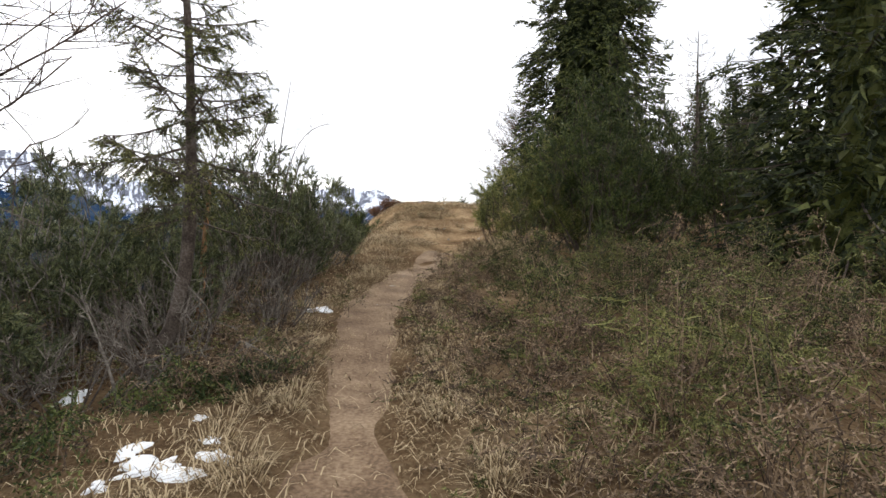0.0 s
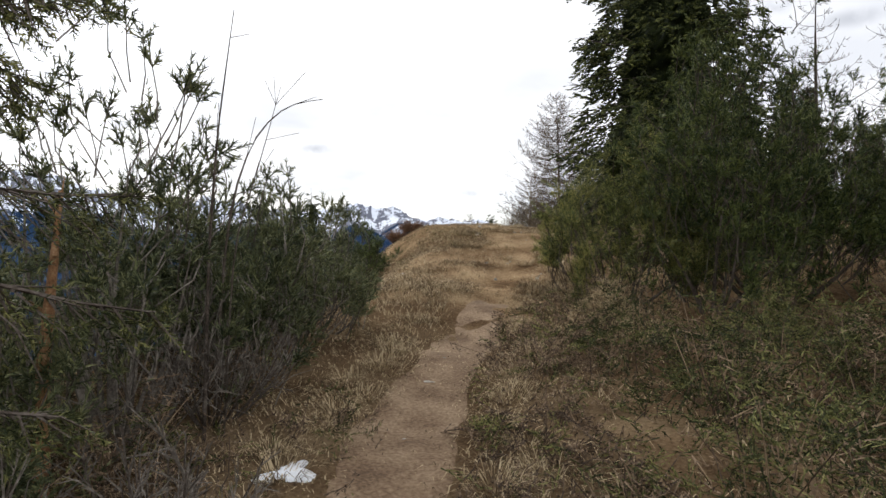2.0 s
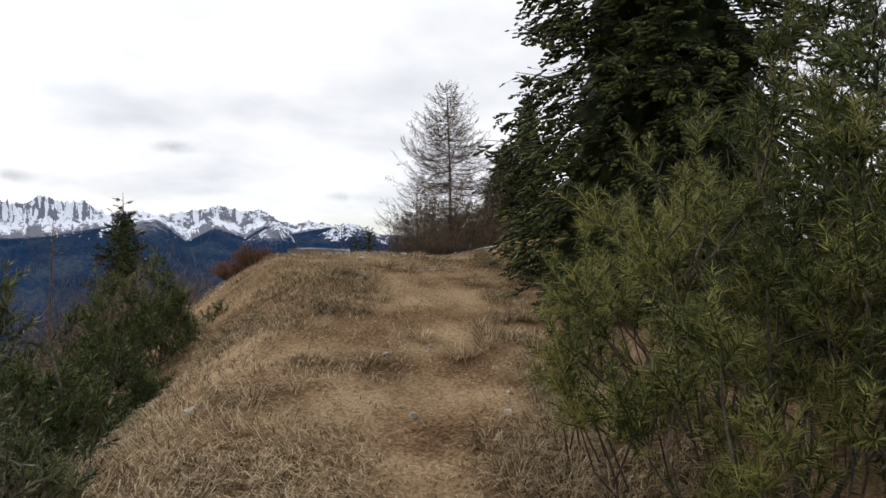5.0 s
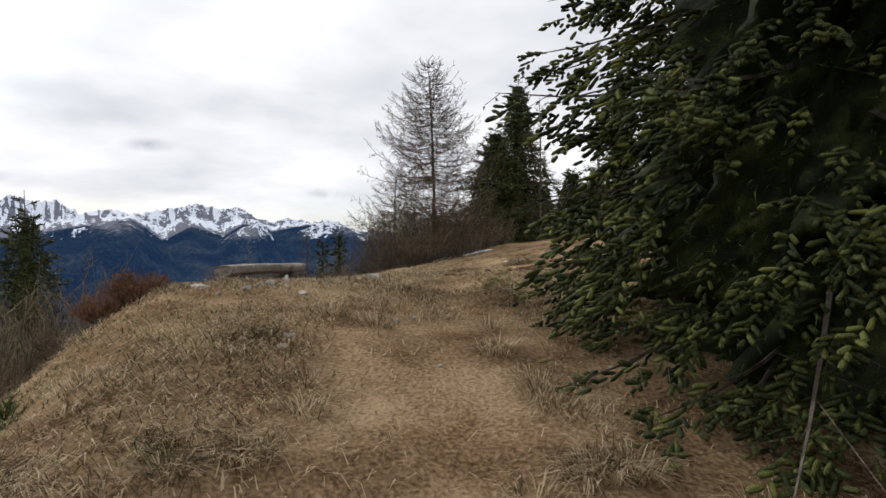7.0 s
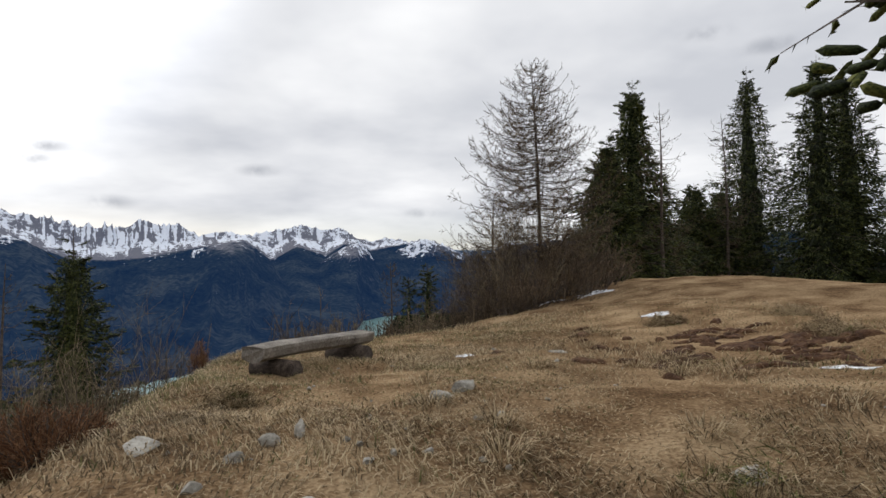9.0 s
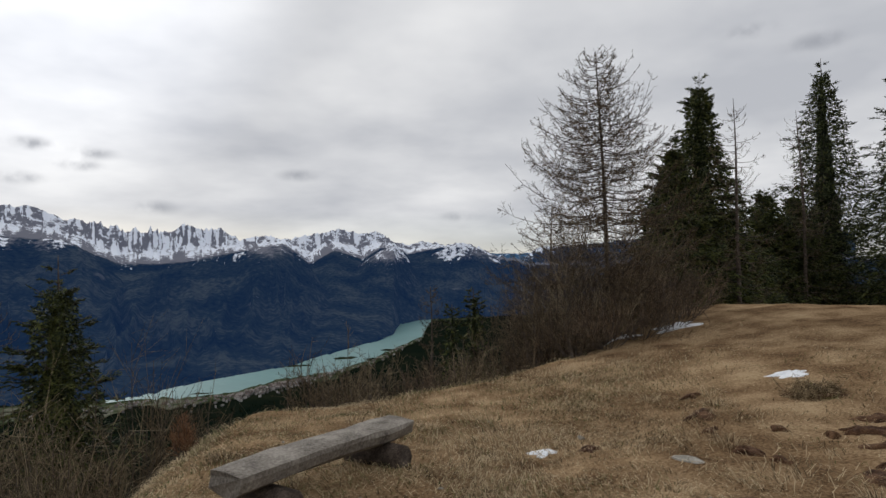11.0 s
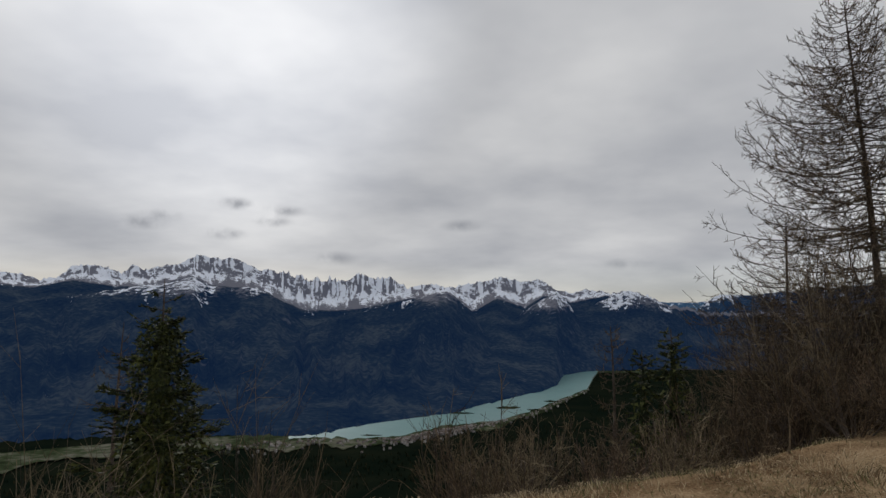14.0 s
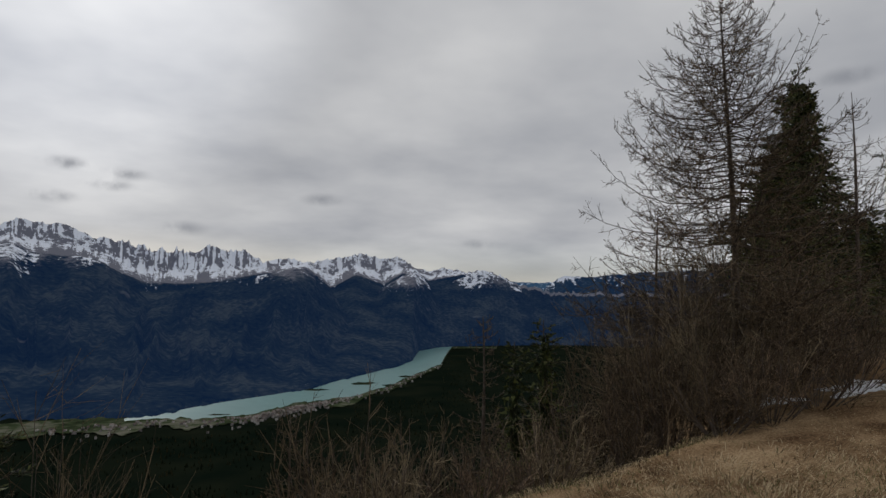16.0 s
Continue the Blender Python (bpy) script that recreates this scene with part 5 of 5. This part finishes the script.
    bare_bush(x, y, h, r, "tangle of leafless brown twigs at the rim", 320 + i, stems=32 if x < 3 else 24, tw=12 if x < 3 else 10, sub=3, mat=m, thick=th * 0.9, group="leafless shrubs at the rim")
for i, (x, y, h, r) in enumerate([(5.6, 24.9, 0.85, 0.6), (6.5, 25.3, 1.0, 0.6)]):
    mugo(x, y, h, r, "low green dwarf pine among bare twigs", 350 + i, shoots=450, npt=16, nw=0.012)


# ---- dead stems ----
def dead_stem(x, y, pts, r0, label, mat, seed, side=6):
    """One bare stem through a few points above its foot, with short side twigs."""
    rng = np.random.default_rng(seed)
    ob = thing("dead_sapling", x, y, label, "dead wood", sink=0.05)
    p = np.array(pts, float)
    s = np.linspace(0, 1, 14)
    k = np.linspace(0, 1, len(p))
    c = np.stack([np.interp(s, k, p[:, q]) for q in range(3)], -1)
    c[1:-1] = (c[:-2] + c[1:-1] * 2 + c[2:]) / 4
    rad = r0 * (1 - 0.8 * s)
    ang = np.arange(6) * np.pi / 3
    ta, tb = frame_of(unit(np.gradient(c, axis=0)))
    ring = c[:, None] + (ta[:, None] * np.cos(ang)[None, :, None] + tb[:, None] * np.sin(ang)[None, :, None]) * (rad * rng.uniform(0.85, 1.15, 14))[:, None, None]
    part("stem", (ring.reshape(-1, 3), np.array([t for q in range(13) for w in range(6) for t in ((q * 6 + w, q * 6 + (w + 1) % 6, q * 6 + 6 + (w + 1) % 6), (q * 6 + w, q * 6 + 6 + (w + 1) % 6, q * 6 + 6 + w))])), mat, ob, smooth=True)
    i = rng.integers(6, 13, side)
    d = unit(unit(c[i + 0] - c[i - 1]) + rng.normal(0, 0.5, (side, 3)))
    part("twigwork", prisms(c[i], c[i] + d * rng.uniform(0.08, 0.3, (side, 1)), np.full(side, r0 * 0.25), np.full(side, 0.002)), mat, ob)


dead_stem(1.95, 2.3, [(0, 0, 0), (0.02, 0, 1.2), (0.08, -0.05, 1.9), (0.2, -0.18, 2.55)], 0.012, "thin dead upright stem with a knobbed tip", M_BARK, 1)
dead_stem(2.05, 2.35, [(0, 0, 0), (0.05, 0, 1.2), (0.2, 0, 1.7), (0.33, -0.05, 2.15)], 0.007, "thin dead upright stem", M_BARK, 2)
dead_stem(1.95, 2.5, [(0, 0, 0), (0.03, 0, 0.8), (0.09, 0.0, 1.45), (0.22, 0.02, 1.86), (0.42, 0.04, 2.08), (0.65, 0.05, 2.12)], 0.011, "thin bare stem arching over", M_BARK, 3, 2)
dead_stem(1.3, 1.78, [(0, 0, 0), (0.03, 0, 0.8), (0.1, 0.0, 1.6)], 0.05, "snapped pine stem showing split orange wood", M_SPLIT, 4, 4)
for i, (x, y, a, b) in enumerate([(1.6, -0.9, (-0.1, 0.0, 0.35), (-0.35, 0.2, 0.75)), (1.3, -0.6, (0.2, 0.1, 0.3), (0.65, 0.1, 0.42)), (2.0, -0.05, (0.15, -0.2, 0.25), (0.4, -0.5, 0.2)), (1.75, 0.4, (0.1, -0.3, 0.4), (-0.2, -0.5, 0.8)), (2.25, 1.3, (0.0, -0.15, 0.3), (-0.1, -0.3, 0.62)), (1.4, 0.3, (-0.2, -0.3, 0.4), (-0.5, -0.6, 0.7))]):
    dead_stem(x, y, [(0, 0, 0), a, b], 0.014, "bleached grey dead branch in the heath", M_DEADWOOD, 10 + i, 7)
dead_stem(4.55, 24.2, [(0, 0, 0), (-0.15, 0.0, 0.5), (-0.42, 0.0, 1.25)], 0.05, "leaning dark stump of a small larch", M_BARK, 20, 10)
dead_stem(8.0, 23.4, [(0, 0, 0), (0.03, 0, 0.3), (0.02, 0, 0.55)], 0.014, "spindly leafless sapling in turf", M_LARCH, 21, 9)

# ---- the log bench ----
def box_log(length, width, thick, rng, k=12):
    """A split-log plank: flat worn top, rounded underside, wavering edges; lies along +x."""
    s = np.linspace(0, 1, k)
    prof = np.array([(-0.5, 0.0), (-0.3, 0.012), (0.0, 0.018), (0.3, 0.012), (0.5, 0.0), (0.52, -0.25), (0.46, -0.7), (0.25, -1.0), (0.0, -1.06), (-0.25, -1.0), (-0.46, -0.7), (-0.52, -0.25)])
    n = len(prof)
    v = []
    for i, t in enumerate(s):
        w = width * (1 + 0.05 * math.sin(t * 9)) * (0.97 if i in (0, k - 1) else 1)
        for a, b in prof:
            v.append((t * length + (0.012 * rng.normal() if i in (0, k - 1) else 0), a * w + 0.004 * rng.normal(), (b * thick if b < 0 else b) + 0.003 * rng.normal() + 0.012 * math.sin(t * 5)))
    f = []
    for i in range(k - 1):
        for j in range(n):
            q = (j + 1) % n
            f += [(i * n + j, (i + 1) * n + q, i * n + q), (i * n + j, (i + 1) * n + j, (i + 1) * n + q)]
    for base, flip in ((0, False), ((k - 1) * n, True)):
        for j in range(1, n - 1):
            tri = (base, base + j, base + j + 1)
            f.append(tri[::-1] if flip else tri)
    return np.array(v), np.array(f)


def round_log(length, r, rng, sides=14):
    ang = np.linspace(0, 2 * np.pi, sides, endpoint=False)
    rad = r * (1 + 0.05 * rng.normal(size=sides))
    rows = []
    for t, sc in ((0, 0.0), (0, 0.88), (0.02, 1.0), (0.5, 1.02), (0.98, 1.0), (1, 0.88), (1, 0.0)):
        rows.append(np.stack([np.full(sides, (t - 0.5) * length), rad * sc * np.cos(ang), rad * sc * np.sin(ang)], -1))
    v = np.concatenate(rows)
    f = []
    for i in range(len(rows) - 1):
        for j in range(sides):
            q = (j + 1) % sides
            f += [(i * sides + j, i * sides + q, (i + 1) * sides + q), (i * sides + j, (i + 1) * sides + q, (i + 1) * sides + j)]
    return v, np.array(f)


def build_bench():
    rng = np.random.default_rng(7)
    a, b = Vector((4.23, 16.95, 2.93)), Vector((5.44, 18.38, 2.95))
    d = b - a
    turn = math.degrees(math.atan2(d.y, d.x))
    tilt = -math.degrees(math.asin(d.z / d.length))
    ob = new("log_bench")
    ob.matrix_basis = pose(a.x, a.y, a.z, 0, tilt, turn)
    tagged(ob, "weathered grey split-log bench on short log supports", "bench")
    part("seat_plank", box_log(d.length, 0.36, 0.15, rng), M_PLANK, ob, smooth=False)
    for t in (0.32, d.length - 0.3):
        p = a + d.normalized() * t
        r = max(0.12, min(0.2, (p.z - 0.145 - float(height(p.x, p.y))) / 2 + 0.02))
        sup = part("log_support", round_log(0.62, r, rng), M_LOG, ob, "short dark round log lying crosswise", True)
        sup.matrix_basis = pose(t, 0, -0.148 - r, 0, 0, 90)


build_bench()


# ---- stones ----
def stone_mesh(name, rng, sx, sy, sz):
    bm = bmesh.new()
    bmesh.ops.create_icosphere(bm, subdivisions=2, radius=1.0)
    ph = rng.uniform(0, 50)
    planes = [unit(rng.normal(size=(1, 3)))[0] for _ in range(9)]
    for v in bm.verts:
        co = np.array(v.co)
        for n in planes:
            over = co @ n - 0.55
            if over > 0:
                co = co - n * over
        co = co * (1 + 0.10 * noise.noise(Vector(co * 2.2 + ph)))
        v.co = (co[0] * sx, co[1] * sy, co[2] * sz)
    me = bpy.data.meshes.new(name)
    bm.to_mesh(me)
    bm.free()
    me.materials.append(M_STONE)
    return me


def stones():
    rng = np.random.default_rng(17)
    # x, y, length, height
    spots = [(5.95, 14.85, 0.17, 0.09), (6.12, 14.98, 0.13, 0.13), (4.78, 13.64, 0.08, 0.07), (4.63, 13.38, 0.1, 0.07), (4.94, 13.72, 0.05, 0.12), (4.09, 13.78, 0.2, 0.05),
             (5.2, 13.5, 0.035, 0.03), (5.27, 13.42, 0.03, 0.04), (5.43, 13.28, 0.035, 0.035), (5.61, 13.34, 0.05, 0.035), (5.3, 13.2, 0.06, 0.03), (4.26, 13.63, 0.03, 0.03),
             (6.03, 13.96, 0.07, 0.03), (6.2, 14.05, 0.06, 0.03), (4.87, 15.86, 0.04, 0.03), (5.35, 14.19, 0.03, 0.03), (5.99, 13.14, 0.04, 0.03), (5.88, 13.26, 0.05, 0.03),
             (7.1, 12.88, 0.17, 0.05), (7.44, 16.49, 0.1, 0.03), (4.54, 12.96, 0.08, 0.04), (7.86, 17.57, 0.18, 0.05), (7.3, 18.69, 0.06, 0.04), (8.44, 17.65, 0.09, 0.03),
             (4.97, 8.9, 0.05, 0.02), (4.59, 8.73, 0.08, 0.03), (5.1, 9.29, 0.035, 0.02), (5.04, 8.99, 0.04, 0.02), (4.36, 8.53, 0.03, 0.02), (4.56, 7.66, 0.05, 0.05), (5.16, 7.5, 0.04, 0.05), (3.18, 7.95, 0.07, 0.05),
             (5.65, 11.79, 0.06, 0.04), (5.82, 11.9, 0.06, 0.04), (4.81, 11.44, 0.06, 0.05), (4.76, 11.27, 0.07, 0.03), (4.41, 11.92, 0.04, 0.02), (5.02, 12.83, 0.1, 0.05), (4.3, 12.86, 0.05, 0.03),
             (3.1, 2.35, 0.07, 0.02), (3.34, 3.35, 0.09, 0.02), (3.22, 2.6, 0.06, 0.015), (3.5, 3.9, 0.05, 0.02)]
    spots += [(float(x), float(y), float(s), float(s * 0.5)) for x, y, s in zip(rng.uniform(4.2, 8.5, 46), rng.uniform(7.5, 21, 46), rng.uniform(0.012, 0.04, 46))]
    for i, (x, y, s, h) in enumerate(spots):
        ob = new("stone", stone_mesh("stone", rng, s * 0.85, s * rng.uniform(0.45, 0.75), h * 0.85))
        ob.matrix_basis = pose(x, y, float(height(x, y)) + h * 0.12, rng.uniform(-12, 12), rng.uniform(-12, 12), rng.uniform(0, 360))
        tagged(ob, "pale grey limestone block half sunk in turf" if s > 0.09 else "small pale limestone pebble lying in turf", "stone", "stones on the knoll")


stones()


# ---- snow and bare soil ----
def blob(x, y, r, thick, seed, stretch=1.0, turn=0.0, edge=0.35):
    """A ragged flat patch that follows the ground, in world coordinates about its centre."""
    k, n = 7, 40
    ang = np.linspace(0, 2 * np.pi, n, endpoint=False)
    rad = r * (1 + edge * fbm(np.cos(ang) * 1.6 + seed * 3.1, np.sin(ang) * 1.6 - seed, 3, seed))
    v, f = [], []
    c, s = math.cos(turn), math.sin(turn)
    for i in range(k):
        t = i / (k - 1)
        px, py = rad * t * np.cos(ang) * stretch, rad * t * np.sin(ang)
        px, py = px * c - py * s, px * s + py * c
        z = height(px + x, py + y) - float(height(x, y)) + thick * (1 - t**4) * (0.75 + 0.35 * vnoise(px * 14, py * 14, seed)) - 0.02 * t**6
        v.append(np.stack([px, py, z], -1))
    for i in range(k - 1):
        for j in range(n):
            q = (j + 1) % n
            f += [(i * n + j, (i + 1) * n + j, (i + 1) * n + q), (i * n + j, (i + 1) * n + q, i * n + q)]
    return np.concatenate(v), np.array(f)


def patch(name, x, y, r, thick, seed, mat, label, category, group, stretch=1.0, turn=0.0, edge=0.35):
    ob = new(name, mesh_from(name, *blob(x, y, r, thick, seed, stretch, turn, edge), [mat], True))
    ob.matrix_basis = pose(x, y, float(height(x, y)))
    tagged(ob, label, category, group)


for i, (x, y, r, th, st) in enumerate([(2.1, -1.78, 0.15, 0.04, 1.4), (2.27, -1.45, 0.05, 0.03, 1.2), (1.9, -1.55, 0.08, 0.04, 1.0), (1.88, -1.9, 0.06, 0.03, 1.2), (2.36, -1.66, 0.06, 0.03, 1.5), (2.12, -1.1, 0.04, 0.03, 1), (2.53, 1.8, 0.11, 0.06, 1.3), (11.5, 25.0, 0.38, 0.05, 1.3), (10.3, 25.1, 0.3, 0.05, 1.8), (10.57, 20.1, 0.16, 0.04, 1.5), (6.8, 18.3, 0.14, 0.02, 1.6), (1.1, -0.4, 0.1, 0.04, 1.2), (0.7, -0.1, 0.08, 0.04, 1.2), (9.55, 14.96, 0.14, 0.03, 1.8)]):
    patch("snow_patch", x, y, r, th * 0.55, 30 + i, M_SNOW, "small leftover patch of old white snow", "snow", "snow patches", st, i * 0.7, 0.75)
rp = np.random.default_rng(61)
for i in range(74):
    x, y = 9.7 + rp.normal(0, 1.15), 16.6 + rp.normal(0, 1.25)
    patch("soil_patch", float(x), float(y), float(rp.uniform(0.05, 0.15) * (1.5 if i % 6 == 0 else 1)), 0.05, 60 + i, M_DIRT, "trampled clod of bare dark brown soil among turf", "soil", "trampled soil patches", float(rp.uniform(1.1, 2.0)), float(rp.uniform(0, 3)), 0.95)


# ---- grass ----
def blades(x, y, n_dir, length, flat, width, rng):
    """Bent blades of three triangles each."""
    n = len(x)
    base = np.stack([x, y, height(x, y) - 0.01], -1)
    d = np.stack([np.cos(n_dir), np.sin(n_dir), 0 * n_dir], -1)
    s = np.stack([-np.sin(n_dir), np.cos(n_dir), 0 * n_dir], -1) * (width / 2)[:, None]
    up = np.sqrt(np.clip(1 - flat**2, 0.02, 1))
    mid = base + d * (length * 0.45 * flat * 0.7)[:, None] + UP * (length * 0.5 * np.sqrt(up))[:, None]
    tip = mid + d * (length * 0.55 * flat)[:, None] + UP * (length * (0.5 * up - 0.28 * flat))[:, None]
    v = np.stack([base - s, base + s, mid - s * 0.75, mid + s * 0.75, tip], 1).reshape(-1, 3)
    k = (np.arange(n) * 5)[:, None]
    f = np.concatenate([k + np.array([[0, 1, 3]]), k + np.array([[0, 3, 2]]), k + np.array([[2, 3, 4]])])
    return v, f


def grass():
    rng = np.random.default_rng(23)

    def field(n, x0, x1, y0, y1, keep):
        x, y = rng.uniform(x0, x1, n), rng.uniform(y0, y1, n)
        k = keep(x, y) > rng.uniform(size=n)
        return x[k], y[k]

    def off_trail(x, y):
        d = np.abs(x - trail_x(y))
        worn = np.clip((d - 0.12) / 0.3, 0.12, 1) * (1 - step(13, 20, y)) + step(13, 20, y)
        worn = worn * (1 - 0.9 * np.exp(-(((x - 9.8) / 1.7) ** 2 + ((y - 16.8) / 2.2) ** 2)))
        return worn * np.clip(0.62 + 0.75 * fbm(x * 0.9, y * 0.9, 3, 90), 0.1, 1)

    xa, ya = field(95000, 1.2, 6.6, -4.6, 7.5, lambda x, y: off_trail(x, y) * np.exp(-((np.abs(x - trail_x(y)) / 1.5) ** 2)))
    xb, yb = field(330000, 2.0, 12.5, 6.5, 24.5, lambda x, y: off_trail(x, y) * (1 - 0.72 * step(8, 11, x)) * (1 - 0.5 * step(17, 24, y)))
    x, y = np.concatenate([xa, xb]), np.concatenate([ya, yb])
    flow = 2.2 * np.pi * fbm(x * 0.45, y * 0.45, 2, 91) + rng.normal(0, 0.9, len(x)) - 1.2
    ln = rng.uniform(0.06, 0.19, len(x)) * np.clip(1 + 0.6 * fbm(x * 0.7, y * 0.7, 2, 92), 0.5, 1.8)
    green = rng.uniform(size=len(x)) < np.clip(0.22 + 0.5 * fbm(x * 0.5, y * 0.5, 2, 93), 0.05, 0.6) * step(9, 13, y)
    for sel, nm, mt, lb in ((~green, "dry_grass", M_STRAW, "matted straw-coloured dry mountain grass"), (green, "green_grass", M_GREENGRASS, "thin olive green grass among the straw")):
        ob = new(nm, mesh_from(nm, *blades(x[sel], y[sel], flow[sel], ln[sel], rng.uniform(0.9, 0.997, sel.sum()), rng.uniform(0.004, 0.009, sel.sum()), rng), [mt]))
        tagged(ob, lb, "grass", kind="stuff")
    # long tussocks drooping all round
    cx = list(rng.uniform(2.6, 9.5, 45)) + [5.2, 5.5, 5.6, 5.9, 6.0, 5.74, 6.1, 6.2, 2.3, 2.6, 2.2, 3.8, 4.1, 4.4, 3.9, 3.98, 3.3, 4.2, 3.6, 4.8]
    cy = list(rng.uniform(7, 21, 45)) + [6.6, 7.4, 8.0, 8.7, 9.4, 8.2, 10.2, 11.0, -1.5, -0.9, -2.2, -2.4, -1.9, -1.2, -3.0, 8.5, 10.3, 9.8, 11.2, 10.3]
    # a fringe of long bleached grass before the big spruce and the pines
    for q in rng.uniform(0, 1, 70):
        cx.append(5.1 + 1.05 * q + rng.normal(0, 0.25)); cy.append(6.3 + 3.6 * q + rng.normal(0, 0.3))
    # tussocks along both edges of the footpath
    for yy in np.arange(-4.2, 6.5, 0.3):
        for sd in (-1, 1):
            cx.append(float(trail_x(yy)) + sd * rng.uniform(0.42, 0.75)); cy.append(float(yy) + rng.normal(0, 0.1))
    xs, ys, az, ln, fl = [], [], [], [], []
    for a, b in zip(cx, cy):
        k = int(rng.integers(60, 130))
        t, rr = rng.uniform(0, 2 * np.pi, k), 0.11 * np.sqrt(rng.uniform(0, 1, k))
        xs.append(a + rr * np.cos(t)); ys.append(b + rr * np.sin(t))
        az.append(t + rng.normal(0, 0.5, k)); ln.append(rng.uniform(0.12, 0.3, k) * rng.uniform(0.7, 1.1)); fl.append(rng.uniform(0.82, 0.99, k))
    xs, ys, az, ln, fl = (np.concatenate(q) for q in (xs, ys, az, ln, fl))
    ob = new("grass_tussocks", mesh_from("grass_tussocks", *blades(xs, ys, az, ln, fl, np.full(len(xs), 0.006), rng), [M_STRAW]))
    tagged(ob, "long bleached grass drooping in loose tussocks", "grass", kind="stuff")


grass()


# ---- in the valley ----
def valley_woods():
    rng = np.random.default_rng(31)
    n = 26000
    az, r = rng.uniform(-60, 26, n), 90 + 2300 * rng.uniform(0, 1, n) ** 1.6
    x, y = polar(az, r)
    z = height(x, y)
    keep = (z < -12) & (z > VALLEY - 10) & (fbm(x / 120, y / 120, 3, 71) > -0.55)
    keep &= ~((r > 1040) & (az < -4)) & ~((r > 1300) & (az < 4))
    keep &= ~((r > np.interp(az, NEAR_AZ, NEAR_R) - 150) & (az < 6) & (rng.uniform(size=n) < 0.93))
    x, y, z = x[keep], y[keep], z[keep]
    h = rng.uniform(2.6, 6.0, len(x))
    ang = np.linspace(0, 2 * np.pi, 5, endpoint=False)
    ring = np.stack([np.cos(ang), np.sin(ang), 0 * ang], -1)[None] * (h * 0.24)[:, None, None]
    p = np.stack([x, y, z], -1)
    v = np.concatenate([p[:, None] + ring, (p + UP * h[:, None])[:, None]], 1).reshape(-1, 3)
    i = np.arange(5)
    f = (np.stack([i, (i + 1) % 5, np.full(5, 5)], 1)[None] + (np.arange(len(x)) * 6)[:, None, None]).reshape(-1, 3)
    m = material("distant_conifers", [(0.004, 0.007, 0.004), (0.01, 0.014, 0.008), (0.03, 0.028, 0.014)], 0.02, 0.3, 0.95, 0, island=0.4, spec=0.0)
    ob = new("valley_wood", mesh_from("valley_wood", v, f, [m]))
    tagged(ob, "dense dark conifer wood on the slope far below", "wood", kind="stuff")


def village():
    rng = np.random.default_rng(37)
    m_wall = material("village_plaster", [(0.14, 0.135, 0.13), (0.4, 0.385, 0.37)], 0.05, 0.6, 0.9, 0, island=0.5)
    m_roof = material("village_roofs", [(0.12, 0.08, 0.07), (0.26, 0.22, 0.2)], 0.05, 0.6, 0.9, 0, island=0.5)
    n = 520
    az = np.concatenate([rng.normal(-9.5, 2.6, n // 2), rng.normal(1.0, 2.0, n // 6), rng.uniform(-29, -4, n - n // 2 - n // 6)])
    r = np.interp(az, NEAR_AZ, NEAR_R) - 26 - np.abs(rng.normal(0, 36, n))
    x, y = polar(az, r)
    z = np.full(n, LAKE_Z + 0.2)
    w, d, h = rng.uniform(2.4, 6, n), rng.uniform(1.8, 3.6, n), rng.uniform(1.1, 2.4, n)
    t = rng.uniform(0, np.pi, n)
    c, s = np.cos(t)[:, None], np.sin(t)[:, None]
    lx = np.array([-1, 1, 1, -1, -1, 1, 1, -1, -1, 1]) / 2
    ly = np.array([-1, -1, 1, 1, -1, -1, 1, 1, 0, 0]) / 2
    X, Y = lx[None] * w[:, None], ly[None] * d[:, None]
    Z = np.concatenate([np.full((n, 4), -2.0), np.repeat(h[:, None], 4, 1), np.repeat((h * 1.45)[:, None], 2, 1)], 1)
    v = np.stack([x[:, None] + X * c - Y * s, y[:, None] + X * s + Y * c, z[:, None] + Z], -1).reshape(-1, 3)
    wall = np.array([(0, 1, 5), (0, 5, 4), (1, 2, 6), (1, 6, 5), (2, 3, 7), (2, 7, 6), (3, 0, 4), (3, 4, 7), (4, 8, 7), (5, 6, 9)])
    roof = np.array([(4, 5, 9), (4, 9, 8), (6, 7, 8), (6, 8, 9)])
    k = (np.arange(n) * 10)[:, None, None]
    f = np.concatenate([(wall[None] + k).reshape(-1, 3), (roof[None] + k).reshape(-1, 3)])
    idx = np.concatenate([np.zeros(n * 10), np.ones(n * 4)])
    ob = new("village", mesh_from("village", v, f, [m_wall, m_roof], idx=idx))
    tagged(ob, "pale houses of a village spread along the lake shore", "village", kind="stuff")


valley_woods()
village()
